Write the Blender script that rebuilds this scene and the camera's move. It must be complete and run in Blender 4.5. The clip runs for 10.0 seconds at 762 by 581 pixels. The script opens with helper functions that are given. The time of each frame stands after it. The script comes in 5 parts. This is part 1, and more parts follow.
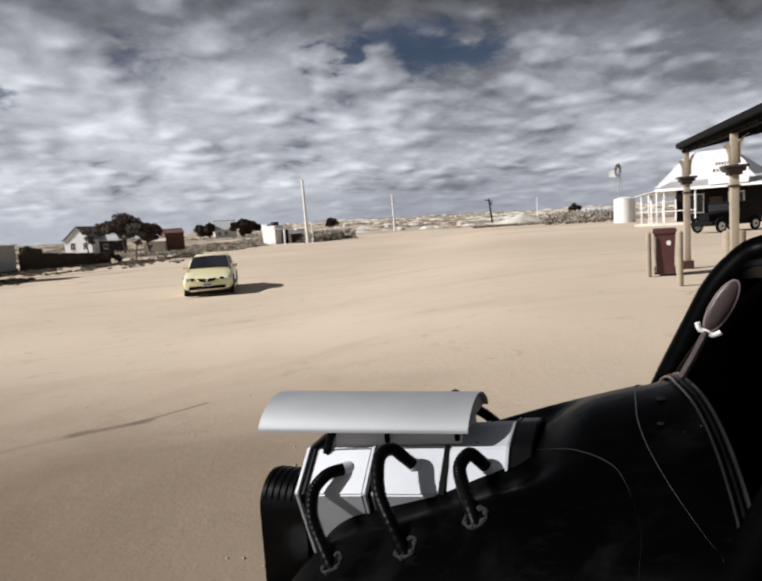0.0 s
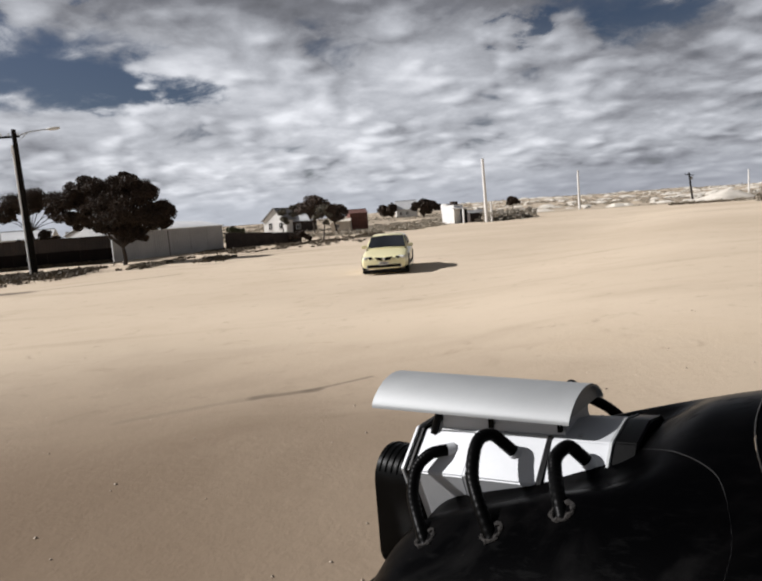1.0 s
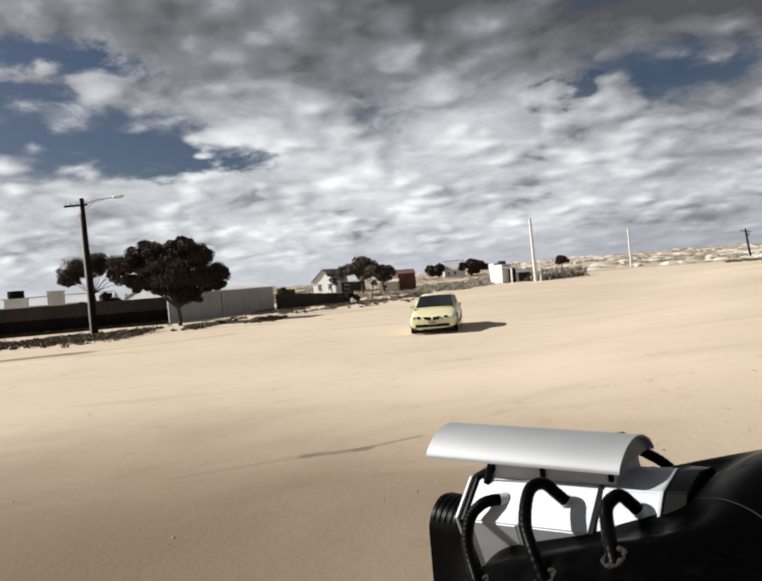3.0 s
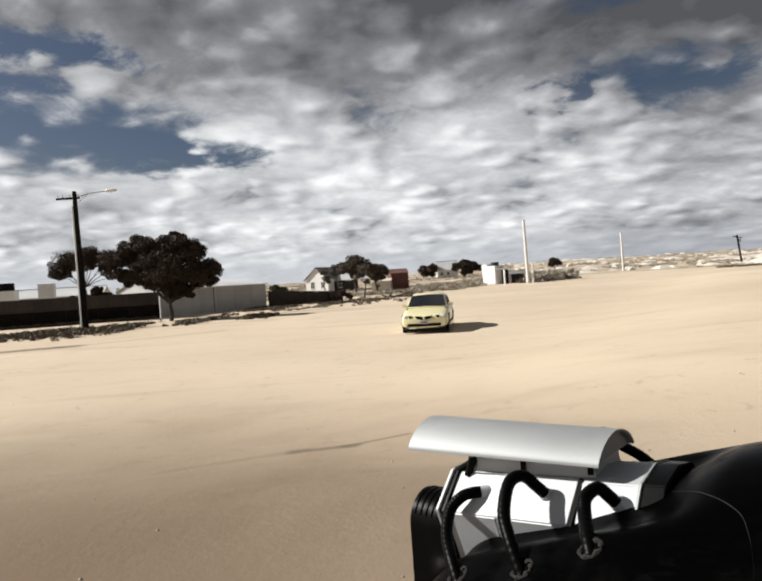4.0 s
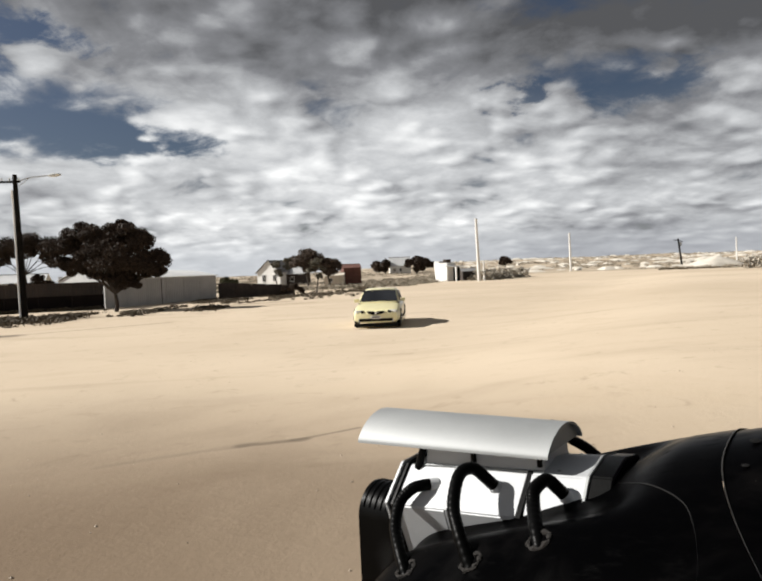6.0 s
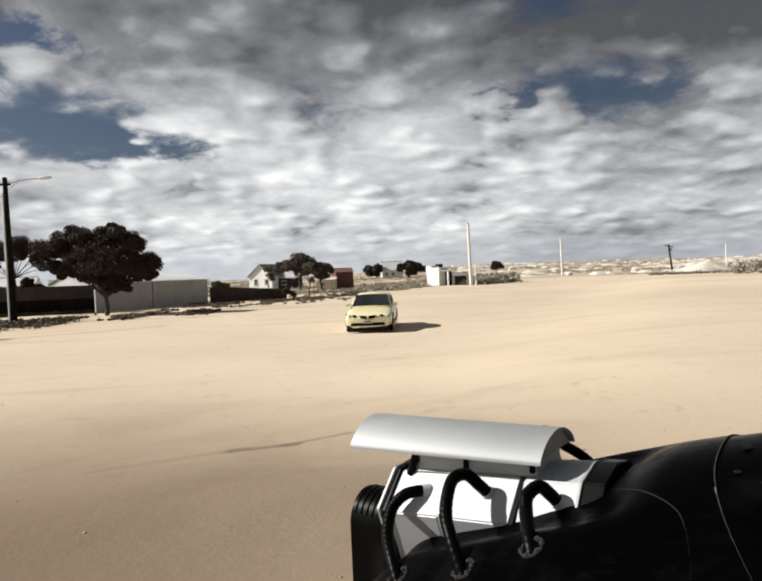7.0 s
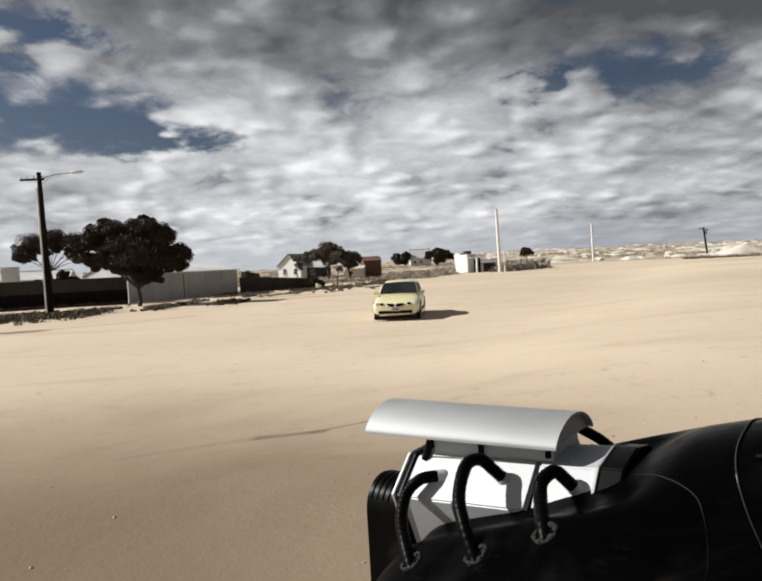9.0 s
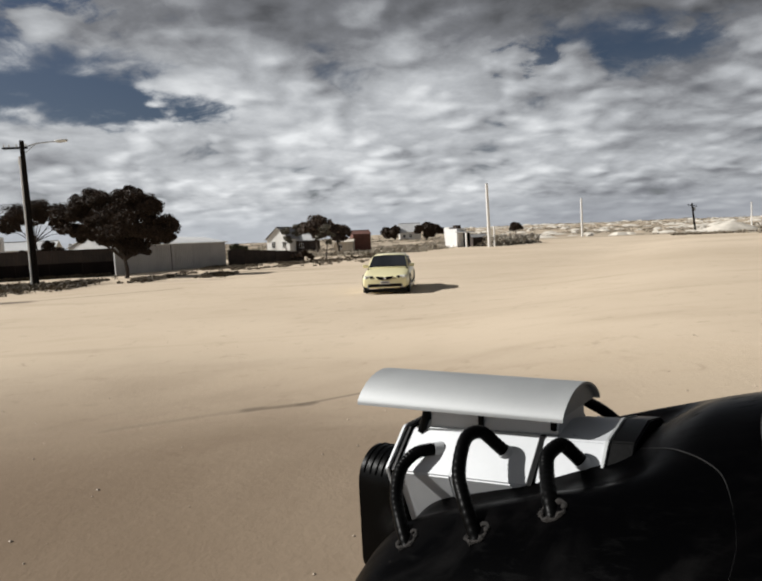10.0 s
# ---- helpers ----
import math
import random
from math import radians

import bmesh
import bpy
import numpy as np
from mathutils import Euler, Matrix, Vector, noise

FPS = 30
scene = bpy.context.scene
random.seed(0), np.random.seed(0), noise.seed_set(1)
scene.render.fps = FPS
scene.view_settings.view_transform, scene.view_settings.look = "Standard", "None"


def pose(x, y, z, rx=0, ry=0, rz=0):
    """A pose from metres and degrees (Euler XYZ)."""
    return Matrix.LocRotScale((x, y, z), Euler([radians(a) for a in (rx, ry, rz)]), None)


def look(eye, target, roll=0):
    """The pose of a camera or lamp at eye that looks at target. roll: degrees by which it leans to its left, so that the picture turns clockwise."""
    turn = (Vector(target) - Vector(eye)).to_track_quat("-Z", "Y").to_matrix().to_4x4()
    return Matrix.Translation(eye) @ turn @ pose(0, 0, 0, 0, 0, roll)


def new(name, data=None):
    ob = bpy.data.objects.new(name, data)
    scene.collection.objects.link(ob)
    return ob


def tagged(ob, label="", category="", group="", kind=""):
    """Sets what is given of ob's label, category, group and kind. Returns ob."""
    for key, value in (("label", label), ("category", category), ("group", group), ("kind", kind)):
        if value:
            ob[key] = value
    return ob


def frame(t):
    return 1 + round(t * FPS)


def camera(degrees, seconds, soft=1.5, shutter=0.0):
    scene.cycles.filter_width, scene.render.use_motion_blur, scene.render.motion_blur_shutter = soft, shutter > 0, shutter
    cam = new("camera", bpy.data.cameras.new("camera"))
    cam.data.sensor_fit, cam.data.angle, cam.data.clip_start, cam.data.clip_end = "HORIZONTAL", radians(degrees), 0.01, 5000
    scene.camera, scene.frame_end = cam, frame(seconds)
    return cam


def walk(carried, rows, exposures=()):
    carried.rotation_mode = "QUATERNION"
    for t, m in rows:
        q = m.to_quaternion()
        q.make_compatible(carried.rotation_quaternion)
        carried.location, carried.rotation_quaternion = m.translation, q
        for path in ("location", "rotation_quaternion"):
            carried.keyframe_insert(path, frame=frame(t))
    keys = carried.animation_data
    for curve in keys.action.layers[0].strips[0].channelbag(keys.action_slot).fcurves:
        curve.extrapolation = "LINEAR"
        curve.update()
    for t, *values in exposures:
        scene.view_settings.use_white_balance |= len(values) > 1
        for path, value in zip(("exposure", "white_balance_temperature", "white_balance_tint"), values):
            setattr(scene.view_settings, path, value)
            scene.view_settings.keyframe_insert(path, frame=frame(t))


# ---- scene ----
cam = camera(62.18, 10.0, 2.2, 0.2)
walk(cam, [
    (0, pose(-0.198, 0.204, 2.135, 83.96, 3.61, -19.20)),
    (0.5, pose(-0.165, 0.167, 2.130, 84.65, 4.82, -11.46)),
    (1, pose(-0.008, 0.126, 2.141, 83.20, 4.20, -3.02)),
    (1.5, pose(0.003, 0.132, 2.131, 79.92, 5.13, -3.09)),
    (2, pose(-0.018, 0.064, 2.143, 86.68, 3.50, -2.26)),
    (2.5, pose(-0.032, 0.018, 2.143, 88.81, 4.36, -0.29)),
    (3, pose(-0.031, -0.001, 2.137, 88.98, 4.71, 1.30)),
    (4.5, pose(0.000, -0.000, 2.100, 88.81, 2.92, -0.06)),
    (5, pose(-0.000, 0.010, 2.095, 88.67, 3.16, -1.85)),
    (5.5, pose(-0.007, 0.032, 2.091, 88.07, 2.82, -2.96)),
    (7, pose(-0.010, 0.045, 2.094, 88.56, 2.22, -4.32)),
    (7.5, pose(-0.003, 0.060, 2.090, 88.36, 2.33, -4.33)),
    (8, pose(0.003, 0.062, 2.091, 88.12, 2.66, -2.88)),
    (8.5, pose(0.016, 0.060, 2.087, 87.98, 2.94, -1.77)),
    (9, pose(0.040, 0.069, 2.077, 87.61, 3.01, -1.75)),
    (9.5, pose(0.048, 0.121, 2.068, 85.46, 2.88, -2.84)),
    (10, pose(0.026, 0.195, 2.038, 85.21, 2.57, -2.72)),
], exposures=[(0, 0.30, 5950, 13), (1, 0.36, 6020, 13), (2.5, 0.52, 6120, 11), (5, 0.60, 6280, 10), (7.5, 0.60, 6280, 10), (9, 0.47, 6220, 10), (10, 0.30, 6150, 10)])

# ---------------------------------------------------------------- sun and sky
SUN_DIR = Vector((-1.0, 0.20, 0.68)).normalized()
sun = new("sun", bpy.data.lights.new("sun", "SUN"))
sun.data.energy, sun.data.angle, sun.data.color = 5.4, radians(0.6), (1.0, 0.95, 0.87)
sun.matrix_world = look(SUN_DIR * 100, (0, 0, 0))

world = bpy.data.worlds.new("sky")
scene.world = world
world.use_nodes = True
wt = world.node_tree
wt.nodes.clear()


class Nodes:
    """Small helper that adds nodes to a tree and links them."""

    def __init__(self, tree):
        self.tree = tree

    def put(self, socket, value):
        if value is None:
            return
        if isinstance(value, bpy.types.NodeSocket):
            self.tree.links.new(value, socket)
        else:
            socket.default_value = value

    def node(self, kind, **sets):
        n = self.tree.nodes.new(kind)
        for key, value in sets.items():
            setattr(n, key, value)
        return n

    def math(self, op, a, b=None, c=None, clamp=False):
        n = self.node("ShaderNodeMath", operation=op, use_clamp=clamp)
        for s, v in zip(n.inputs, (a, b, c)):
            self.put(s, v)
        return n.outputs[0]

    def vmath(self, op, a, b=None):
        n = self.node("ShaderNodeVectorMath", operation=op)
        for s, v in zip(n.inputs, (a, b)):
            self.put(s, v)
        return n.outputs["Value"] if op in ("DISTANCE", "DOT_PRODUCT", "LENGTH") else n.outputs[0]

    def noise(self, vec, scale, detail=4.0, rough=0.5, warp=0.0):
        n = self.node("ShaderNodeTexNoise")
        self.put(n.inputs["Vector"], vec)
        self.put(n.inputs["Scale"], scale)
        self.put(n.inputs["Detail"], detail)
        self.put(n.inputs["Roughness"], rough)
        self.put(n.inputs["Distortion"], warp)
        return n.outputs[0]

    def span(self, v, lo, hi, a=0.0, b=1.0, smooth=True):
        n = self.node("ShaderNodeMapRange", interpolation_type="SMOOTHSTEP" if smooth else "LINEAR")
        for s, x in zip(n.inputs[:5], (v, lo, hi, a, b)):
            self.put(s, x)
        return n.outputs[0]

    def mix(self, fac, a, b, blend="MIX"):
        n = self.node("ShaderNodeMix", data_type="RGBA", blend_type=blend)
        self.put(n.inputs[0], fac)
        for s, v in zip((n.inputs[6], n.inputs[7]), (a, b)):
            self.put(s, (*v, 1) if isinstance(v, tuple) and len(v) == 3 else v)
        return n.outputs[2]

    def xyz(self, x, y, z):
        n = self.node("ShaderNodeCombineXYZ")
        for s, v in zip(n.inputs, (x, y, z)):
            self.put(s, v)
        return n.outputs[0]

    def ramp(self, fac, stops):
        n = self.node("ShaderNodeValToRGB")
        e = n.color_ramp.elements
        while len(e) < len(stops):
            e.new(0.5)
        for el, (at, col) in zip(e, stops):
            el.position, el.color = at, (*col, 1)
        self.put(n.inputs[0], fac)
        return n.outputs[0]


def build_sky():
    k = Nodes(wt)
    way = k.node("ShaderNodeTexCoord").outputs["Generated"]
    sep = k.node("ShaderNodeSeparateXYZ")
    k.put(sep.inputs[0], way)
    x, y, z = sep.outputs
    low = k.math("ADD", k.math("MAXIMUM", z, 0.0), 0.26)
    flat = k.xyz(k.math("DIVIDE", x, low), k.math("DIVIDE", y, low), 0.0)
    sky = k.node("ShaderNodeTexSky", sky_type="NISHITA", sun_disc=False)
    sky.sun_elevation = math.asin(SUN_DIR.z)
    sky.sun_rotation = math.atan2(SUN_DIR.x, SUN_DIR.y)
    blue = k.mix(1.0, sky.outputs[0], (0.255, 0.245, 0.255), "MULTIPLY")
    warp = k.node("ShaderNodeTexNoise")
    k.put(warp.inputs["Vector"], flat)
    warp.inputs["Scale"].default_value, warp.inputs["Detail"].default_value = 3.5, 3.0
    bent = k.vmath("ADD", flat, k.vmath("MULTIPLY", k.vmath("SUBTRACT", warp.outputs["Color"], (0.5, 0.5, 0.5)), (0.12, 0.12, 0.0)))

    def lumps(where, scale):
        n = k.node("ShaderNodeTexVoronoi", feature="SMOOTH_F1")
        k.put(n.inputs["Vector"], where)
        n.inputs["Scale"].default_value, n.inputs["Smoothness"].default_value = scale, 0.9
        n.inputs["Detail"].default_value, n.inputs["Roughness"].default_value = 1.5, 0.45
        return k.span(n.outputs["Distance"], 0.05, 0.75, 1.0, 0.0, False)
    cells = lumps(bent, 6.2)
    lit = lumps(k.vmath("ADD", bent, (-0.04, -0.04, 0.0)), 6.2)
    fluff = k.noise(bent, 9.0, 7.0, 0.66)
    puffs = k.noise(flat, 2.9, 5.0, 0.55, 0.4)
    large = k.noise(flat, 1.1, 2.0, 0.5)
    # openings in the cloud deck
    ragged = k.math("ADD", k.math("MULTIPLY", k.math("SUBTRACT", k.noise(bent, 6.0, 7.0, 0.68, 0.2), 0.5), 0.26), k.math("MULTIPLY", k.math("SUBTRACT", cells, 0.40), 0.16))
    squash = k.vmath("MULTIPLY", way, (1.0, 1.0, 3.4))
    cover = k.math("ADD", k.math("MULTIPLY", cells, 0.35), k.math("MULTIPLY", puffs, 0.65))
    cover = k.span(cover, 0.13, 0.27)
    for (hx, hy, hz), size in (((-0.30, 0.93, 0.206), 0.07), ((-0.385, 0.895, 0.222), 0.115), ((-0.48, 0.85, 0.226), 0.15), ((-0.52, 0.80, 0.28), 0.07),
                               ((0.388, 0.885, 0.262), 0.056), ((0.30, 0.925, 0.245), 0.02), ((0.42, 0.87, 0.245), 0.045), ((0.30, 0.884, 0.385), 0.05), ((0.46, 0.81, 0.39), 0.08), ((-0.44, 0.84, 0.33), 0.05)):
        d = k.math("ADD", k.vmath("DISTANCE", squash, (hx, hy, hz * 3.4)), ragged)
        cover = k.math("MULTIPLY", cover, k.span(d, size * 0.1, size * 1.3) if hx < 0 else k.span(d, -size * 0.4, size * 1.7, 0.12, 1.0))
    relief = k.math("MULTIPLY", k.math("SUBTRACT", cells, lit), 0.26)
    body = k.math("ADD", relief, k.span(large, 0.3, 0.7, 0.84, 0.62))
    body = k.math("ADD", body, k.math("MULTIPLY", k.math("SUBTRACT", cells, 0.5), 0.20))
    body = k.math("ADD", body, k.math("MULTIPLY", k.math("SUBTRACT", puffs, 0.5), 0.80))
    body = k.math("ADD", body, k.math("MULTIPLY", k.math("SUBTRACT", fluff, 0.5), 0.34))
    # thinner sunward and low down, heavier overhead, with lens corner falloff painted in
    body = k.math("SUBTRACT", body, k.span(z, 0.15, 0.42, 0.0, 0.52))
    body = k.math("SUBTRACT", body, k.math("MULTIPLY", k.span(x, 0.05, 0.5, 0.0, 0.42), k.span(z, 0.10, 0.32, 0.22, 1.0)))
    tone = k.ramp(k.math("MAXIMUM", body, 0.0), [(0.0, (0.76, 0.76, 0.78)), (0.28, (1.92, 1.92, 1.97)), (0.60, (4.7, 4.7, 4.65)), (0.95, (8.2, 8.1, 7.8))])
    haze = k.span(z, 0.01, 0.075, 0.75, 0.0)
    clouds = k.mix(cover, blue, tone)
    hazy = k.mix(k.span(x, -0.3, 0.6), (4.9, 5.0, 5.1), (3.0, 3.05, 3.2))
    clouds = k.mix(haze, clouds, hazy)
    back = k.node("ShaderNodeBackground")
    k.put(back.inputs[0], clouds)
    back.inputs[1].default_value = 0.085
    out = k.node("ShaderNodeOutputWorld")
    wt.links.new(back.outputs[0], out.inputs[0])


build_sky()


# ---------------------------------------------------------------- materials
def material(name, dark, light, rough=0.6, metal=0.0, scale=6.0, fine=60.0, bump=0.2, depth=0.01, coat=0.0, spread=0.25, rough_var=0.12, per_object=0.0, spec=0.5, ior=1.5):
    """Two-scale stained surface between two colours, with grain and relief."""
    m = bpy.data.materials.new(name)
    m.use_nodes = True
    k = Nodes(m.node_tree)
    b = m.node_tree.nodes["Principled BSDF"]
    co = k.node("ShaderNodeTexCoord").outputs["Object"]
    big = k.noise(co, scale, 5.0, 0.6, 0.3)
    small = k.noise(co, fine, 4.0, 0.65)
    f = k.math("ADD", k.math("MULTIPLY", k.span(big, 0.5 - spread, 0.5 + spread), 0.7), k.math("MULTIPLY", small, 0.3))
    if per_object:
        info = k.node("ShaderNodeObjectInfo").outputs["Random"]
        f = k.math("ADD", f, k.math("MULTIPLY", k.math("SUBTRACT", info, 0.5), per_object))
    k.put(b.inputs["Base Color"], k.mix(f, dark, light))
    k.put(b.inputs["Roughness"], k.math("ADD", rough - rough_var / 2, k.math("MULTIPLY", big, rough_var)))
    b.inputs["Metallic"].default_value = metal
    b.inputs["Coat Weight"].default_value = coat
    b.inputs["Specular IOR Level"].default_value = spec
    b.inputs["IOR"].default_value = ior
    if bump:
        n = k.node("ShaderNodeBump")
        n.inputs["Strength"].default_value, n.inputs["Distance"].default_value = bump, depth
        k.put(n.inputs["Height"], k.math("ADD", k.math("MULTIPLY", big, 0.5), small))
        k.put(b.inputs["Normal"], n.outputs[0])
    return m


def sand_material():
    m = bpy.data.materials.new("desert sand")
    m.use_nodes = True
    k = Nodes(m.node_tree)
    b = m.node_tree.nodes["Principled BSDF"]
    co = k.node("ShaderNodeTexCoord").outputs["Object"]
    broad = k.noise(co, 0.05, 4.0, 0.55, 0.4)
    patch = k.noise(co, 0.42, 5.0, 0.6, 0.4)
    # wheel tracks: long soft streaks across the flat
    bent = k.vmath("MULTIPLY", co, (0.16, 0.95, 1.0))
    streak = k.noise(bent, 0.55, 4.0, 0.55, 0.8)
    grit = k.noise(co, 38.0, 4.0, 0.7)
    pebble = k.noise(co, 9.0, 5.0, 0.65)
    tone = k.mix(k.span(broad, 0.3, 0.7), (0.50, 0.41, 0.305), (0.60, 0.50, 0.38))
    tone = k.mix(k.math("MULTIPLY", k.span(patch, 0.5, 0.75), 0.35), tone, (0.40, 0.315, 0.22))
    tone = k.mix(k.math("MULTIPLY", k.span(streak, 0.54, 0.72), 0.38), tone, (0.36, 0.285, 0.205))
    tone = k.mix(k.math("MULTIPLY", k.span(pebble, 0.62, 0.74), 0.35), tone, (0.30, 0.235, 0.17))
    tone = k.mix(k.math("MULTIPLY", grit, 0.22), tone, (0.33, 0.26, 0.18))
    blot = k.noise(co, 1.7, 5.0, 0.65, 0.8)
    tone = k.mix(k.math("MULTIPLY", k.span(blot, 0.56, 0.74), 0.42), tone, (0.27, 0.21, 0.15))
    # lens corner falloff painted into the sand, fading with distance from near left
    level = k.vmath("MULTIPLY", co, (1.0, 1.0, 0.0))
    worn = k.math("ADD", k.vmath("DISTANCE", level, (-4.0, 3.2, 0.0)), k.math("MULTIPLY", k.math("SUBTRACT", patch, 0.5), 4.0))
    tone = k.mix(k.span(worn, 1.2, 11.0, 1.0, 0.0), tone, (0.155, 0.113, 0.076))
    # scrub soil and diggings beyond the flat
    part_xyz = k.node("ShaderNodeSeparateXYZ")
    k.put(part_xyz.inputs[0], co)
    side = k.span(k.math("DIVIDE", part_xyz.outputs[0], k.math("MAXIMUM", part_xyz.outputs[1], 1.0)), 0.03, 0.36, 0.0, 62.0)
    reach = k.math("SUBTRACT", k.math("ADD", k.vmath("LENGTH", level), k.math("MULTIPLY", patch, 14.0)), side)
    far = k.math("MULTIPLY", k.span(reach, 80.0, 92.0), k.span(k.noise(co, 0.09, 5.0, 0.65, 0.5), 0.36, 0.54))
    tone = k.mix(k.math("MULTIPLY", far, 0.6), tone, (0.22, 0.185, 0.14))
    # ruts and berms: their shade painted as dark lines, plus darker verge soil
    wob = k.math("MULTIPLY", k.math("SUBTRACT", k.noise(co, 1.6, 4.0, 0.6), 0.5), 0.5)
    for (ax, ay), (bx, by), wide, much in (((-1.25, 7.45), (-0.55, 7.38), 0.16, 0.62), ((-0.65, 7.40), (0.10, 7.62), 0.10, 0.5), ((-2.6, 6.9), (-1.2, 7.5), 0.2, 0.22), ((-26.0, 24.8), (-14.0, 27.0), 1.1, 0.8), ((-46.0, 29.5), (-17.0, 38.2), 3.6, 0.62), ((-14.5, 26.8), (-8.5, 31.5), 0.35, 0.35),
                                           ((-11.0, 45.5), (-4.2, 49.5), 0.9, 0.5), ((-8.5, 44.0), (-2.0, 46.0), 0.6, 0.45), ((-12.5, 55.5), (-4.0, 58.5), 0.5, 0.5)):
        dx, dy = bx - ax, by - ay
        away = k.vmath("SUBTRACT", level, (ax, ay, 0.0))
        t = k.math("DIVIDE", k.vmath("DOT_PRODUCT", away, (dx, dy, 0.0)), dx * dx + dy * dy, None, True)
        foot = k.vmath("MULTIPLY", k.xyz(t, t, 0.0), (dx, dy, 0.0))
        gap = k.math("ADD", k.vmath("DISTANCE", away, foot), k.math("MULTIPLY", wob, wide * 2.0))
        tone = k.mix(k.span(gap, wide * 0.2, wide, much, 0.0), tone, (0.10, 0.078, 0.058))
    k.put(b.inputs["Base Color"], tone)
    b.inputs["Roughness"].default_value = 0.95
    b.inputs["Specular IOR Level"].default_value = 0.1
    n = k.node("ShaderNodeBump")
    n.inputs["Strength"].default_value, n.inputs["Distance"].default_value = 0.55, 0.022
    k.put(n.inputs["Height"], k.math("ADD", k.math("MULTIPLY", pebble, 0.6), k.math("ADD", k.math("MULTIPLY", grit, 0.2), k.math("MULTIPLY", streak, 1.2))))
    k.put(b.inputs["Normal"], n.outputs[0])
    return m


def dusty_paint(name):
    """Black paint under a thin uneven film of dust with pale specks."""
    m = bpy.data.materials.new(name)
    m.use_nodes = True
    k = Nodes(m.node_tree)
    b = m.node_tree.nodes["Principled BSDF"]
    co = k.node("ShaderNodeTexCoord").outputs["Object"]
    film = k.span(k.noise(co, 4.5, 5.0, 0.6, 0.6), 0.42, 0.72)
    smear = k.span(k.noise(k.vmath("MULTIPLY", co, (1.0, 4.0, 4.0)), 9.0, 5.0, 0.65, 0.4), 0.5, 0.78)
    speck = k.span(k.noise(co, 95.0, 2.0, 0.5), 0.735, 0.77)
    tone = k.mix(film, (0.0003, 0.0003, 0.0004), (0.0022, 0.0020, 0.0020))
    tone = k.mix(k.math("MULTIPLY", smear, 0.4), tone, (0.0014, 0.0013, 0.0013))
    tone = k.mix(k.math("MULTIPLY", speck, k.span(film, 0.1, 0.8)), tone, (0.045, 0.041, 0.037))
    k.put(b.inputs["Base Color"], tone)
    k.put(b.inputs["Roughness"], k.math("ADD", 0.28, k.math("MULTIPLY", k.math("MAXIMUM", film, smear), 0.28)))
    b.inputs["IOR"].default_value = 1.085
    n = k.node("ShaderNodeBump")
    n.inputs["Strength"].default_value, n.inputs["Distance"].default_value = 0.12, 0.002
    k.put(n.inputs["Height"], k.noise(co, 26.0, 4.0, 0.6))
    k.put(b.inputs["Normal"], n.outputs[0])
    return m


def leaf_material(name, dark, light):
    m = bpy.data.materials.new(name)
    m.use_nodes = True
    k = Nodes(m.node_tree)
    b = m.node_tree.nodes["Principled BSDF"]
    r = k.node("ShaderNodeNewGeometry").outputs["Random Per Island"]
    co = k.node("ShaderNodeTexCoord").outputs["Object"]
    k.put(b.inputs["Base Color"], k.mix(k.math("ADD", k.math("MULTIPLY", r, 0.6), k.math("MULTIPLY", k.noise(co, 0.8), 0.4)), dark, light))
    b.inputs["Roughness"].default_value = 0.7
    b.inputs["Specular IOR Level"].default_value = 0.2
    return m


def glass_material(name, tint, rough=0.02):
    m = bpy.data.materials.new(name)
    m.use_nodes = True
    b = m.node_tree.nodes["Principled BSDF"]
    b.inputs["Base Color"].default_value = (*tint, 1)
    b.inputs["Roughness"].default_value = rough
    b.inputs["Transmission Weight"].default_value = 1.0
    b.inputs["IOR"].default_value = 1.005
    b.inputs["Specular IOR Level"].default_value = 0.2
    return m


def emit_free(name, colour, rough=0.4, metal=0.0):
    return material(name, tuple(c * 0.85 for c in colour), colour, rough, metal, 8.0, 90.0, 0.05)


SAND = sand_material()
BLACK_PAINT = material("worn black car paint", (0.0002, 0.0002, 0.00025), (0.0012, 0.0011, 0.0011), 0.36, 0.0, 5.0, 120.0, 0.05, 0.002, 0.0, 0.3, 0.25, 0.0, 0.5, 1.075)
BONNET_PAINT = dusty_paint("dusty black car paint")
BLACK_RUBBER = material("black rubber", (0.0005, 0.0005, 0.0005), (0.002, 0.002, 0.0019), 0.33, 0.0, 9.0, 140.0, 0.15, 0.002, 0.0, 0.25, 0.12, 0.0, 0.5, 1.18)
HOSE = material("black ribbed hose", (0.0005, 0.0005, 0.0005), (0.0018, 0.0018, 0.0018), 0.36, 0.0, 12.0, 160.0, 0.1, 0.002, 0.0, 0.25, 0.12, 0.0, 0.5, 1.13)
ALLOY = material("brushed aluminium", (0.26, 0.268, 0.268), (0.33, 0.338, 0.338), 0.64, 0.45, 3.0, 120.0, 0.06, 0.001)
ALLOY_PAINT = material("silver painted sheet", (0.37, 0.38, 0.39), (0.46, 0.47, 0.48), 0.55, 0.1, 4.0, 100.0, 0.05, 0.001)
SEAL = material("glossy black seal", (0.002, 0.002, 0.002), (0.008, 0.008, 0.008), 0.22, 0.0, 20.0, 160.0, 0.3, 0.002, 0.0, 0.25, 0.12, 0.0, 0.5, 1.6)
CHROME = material("worn chrome", (0.6, 0.6, 0.6), (0.8, 0.8, 0.8), 0.2, 1.0, 10.0, 80.0, 0.03, 0.001)
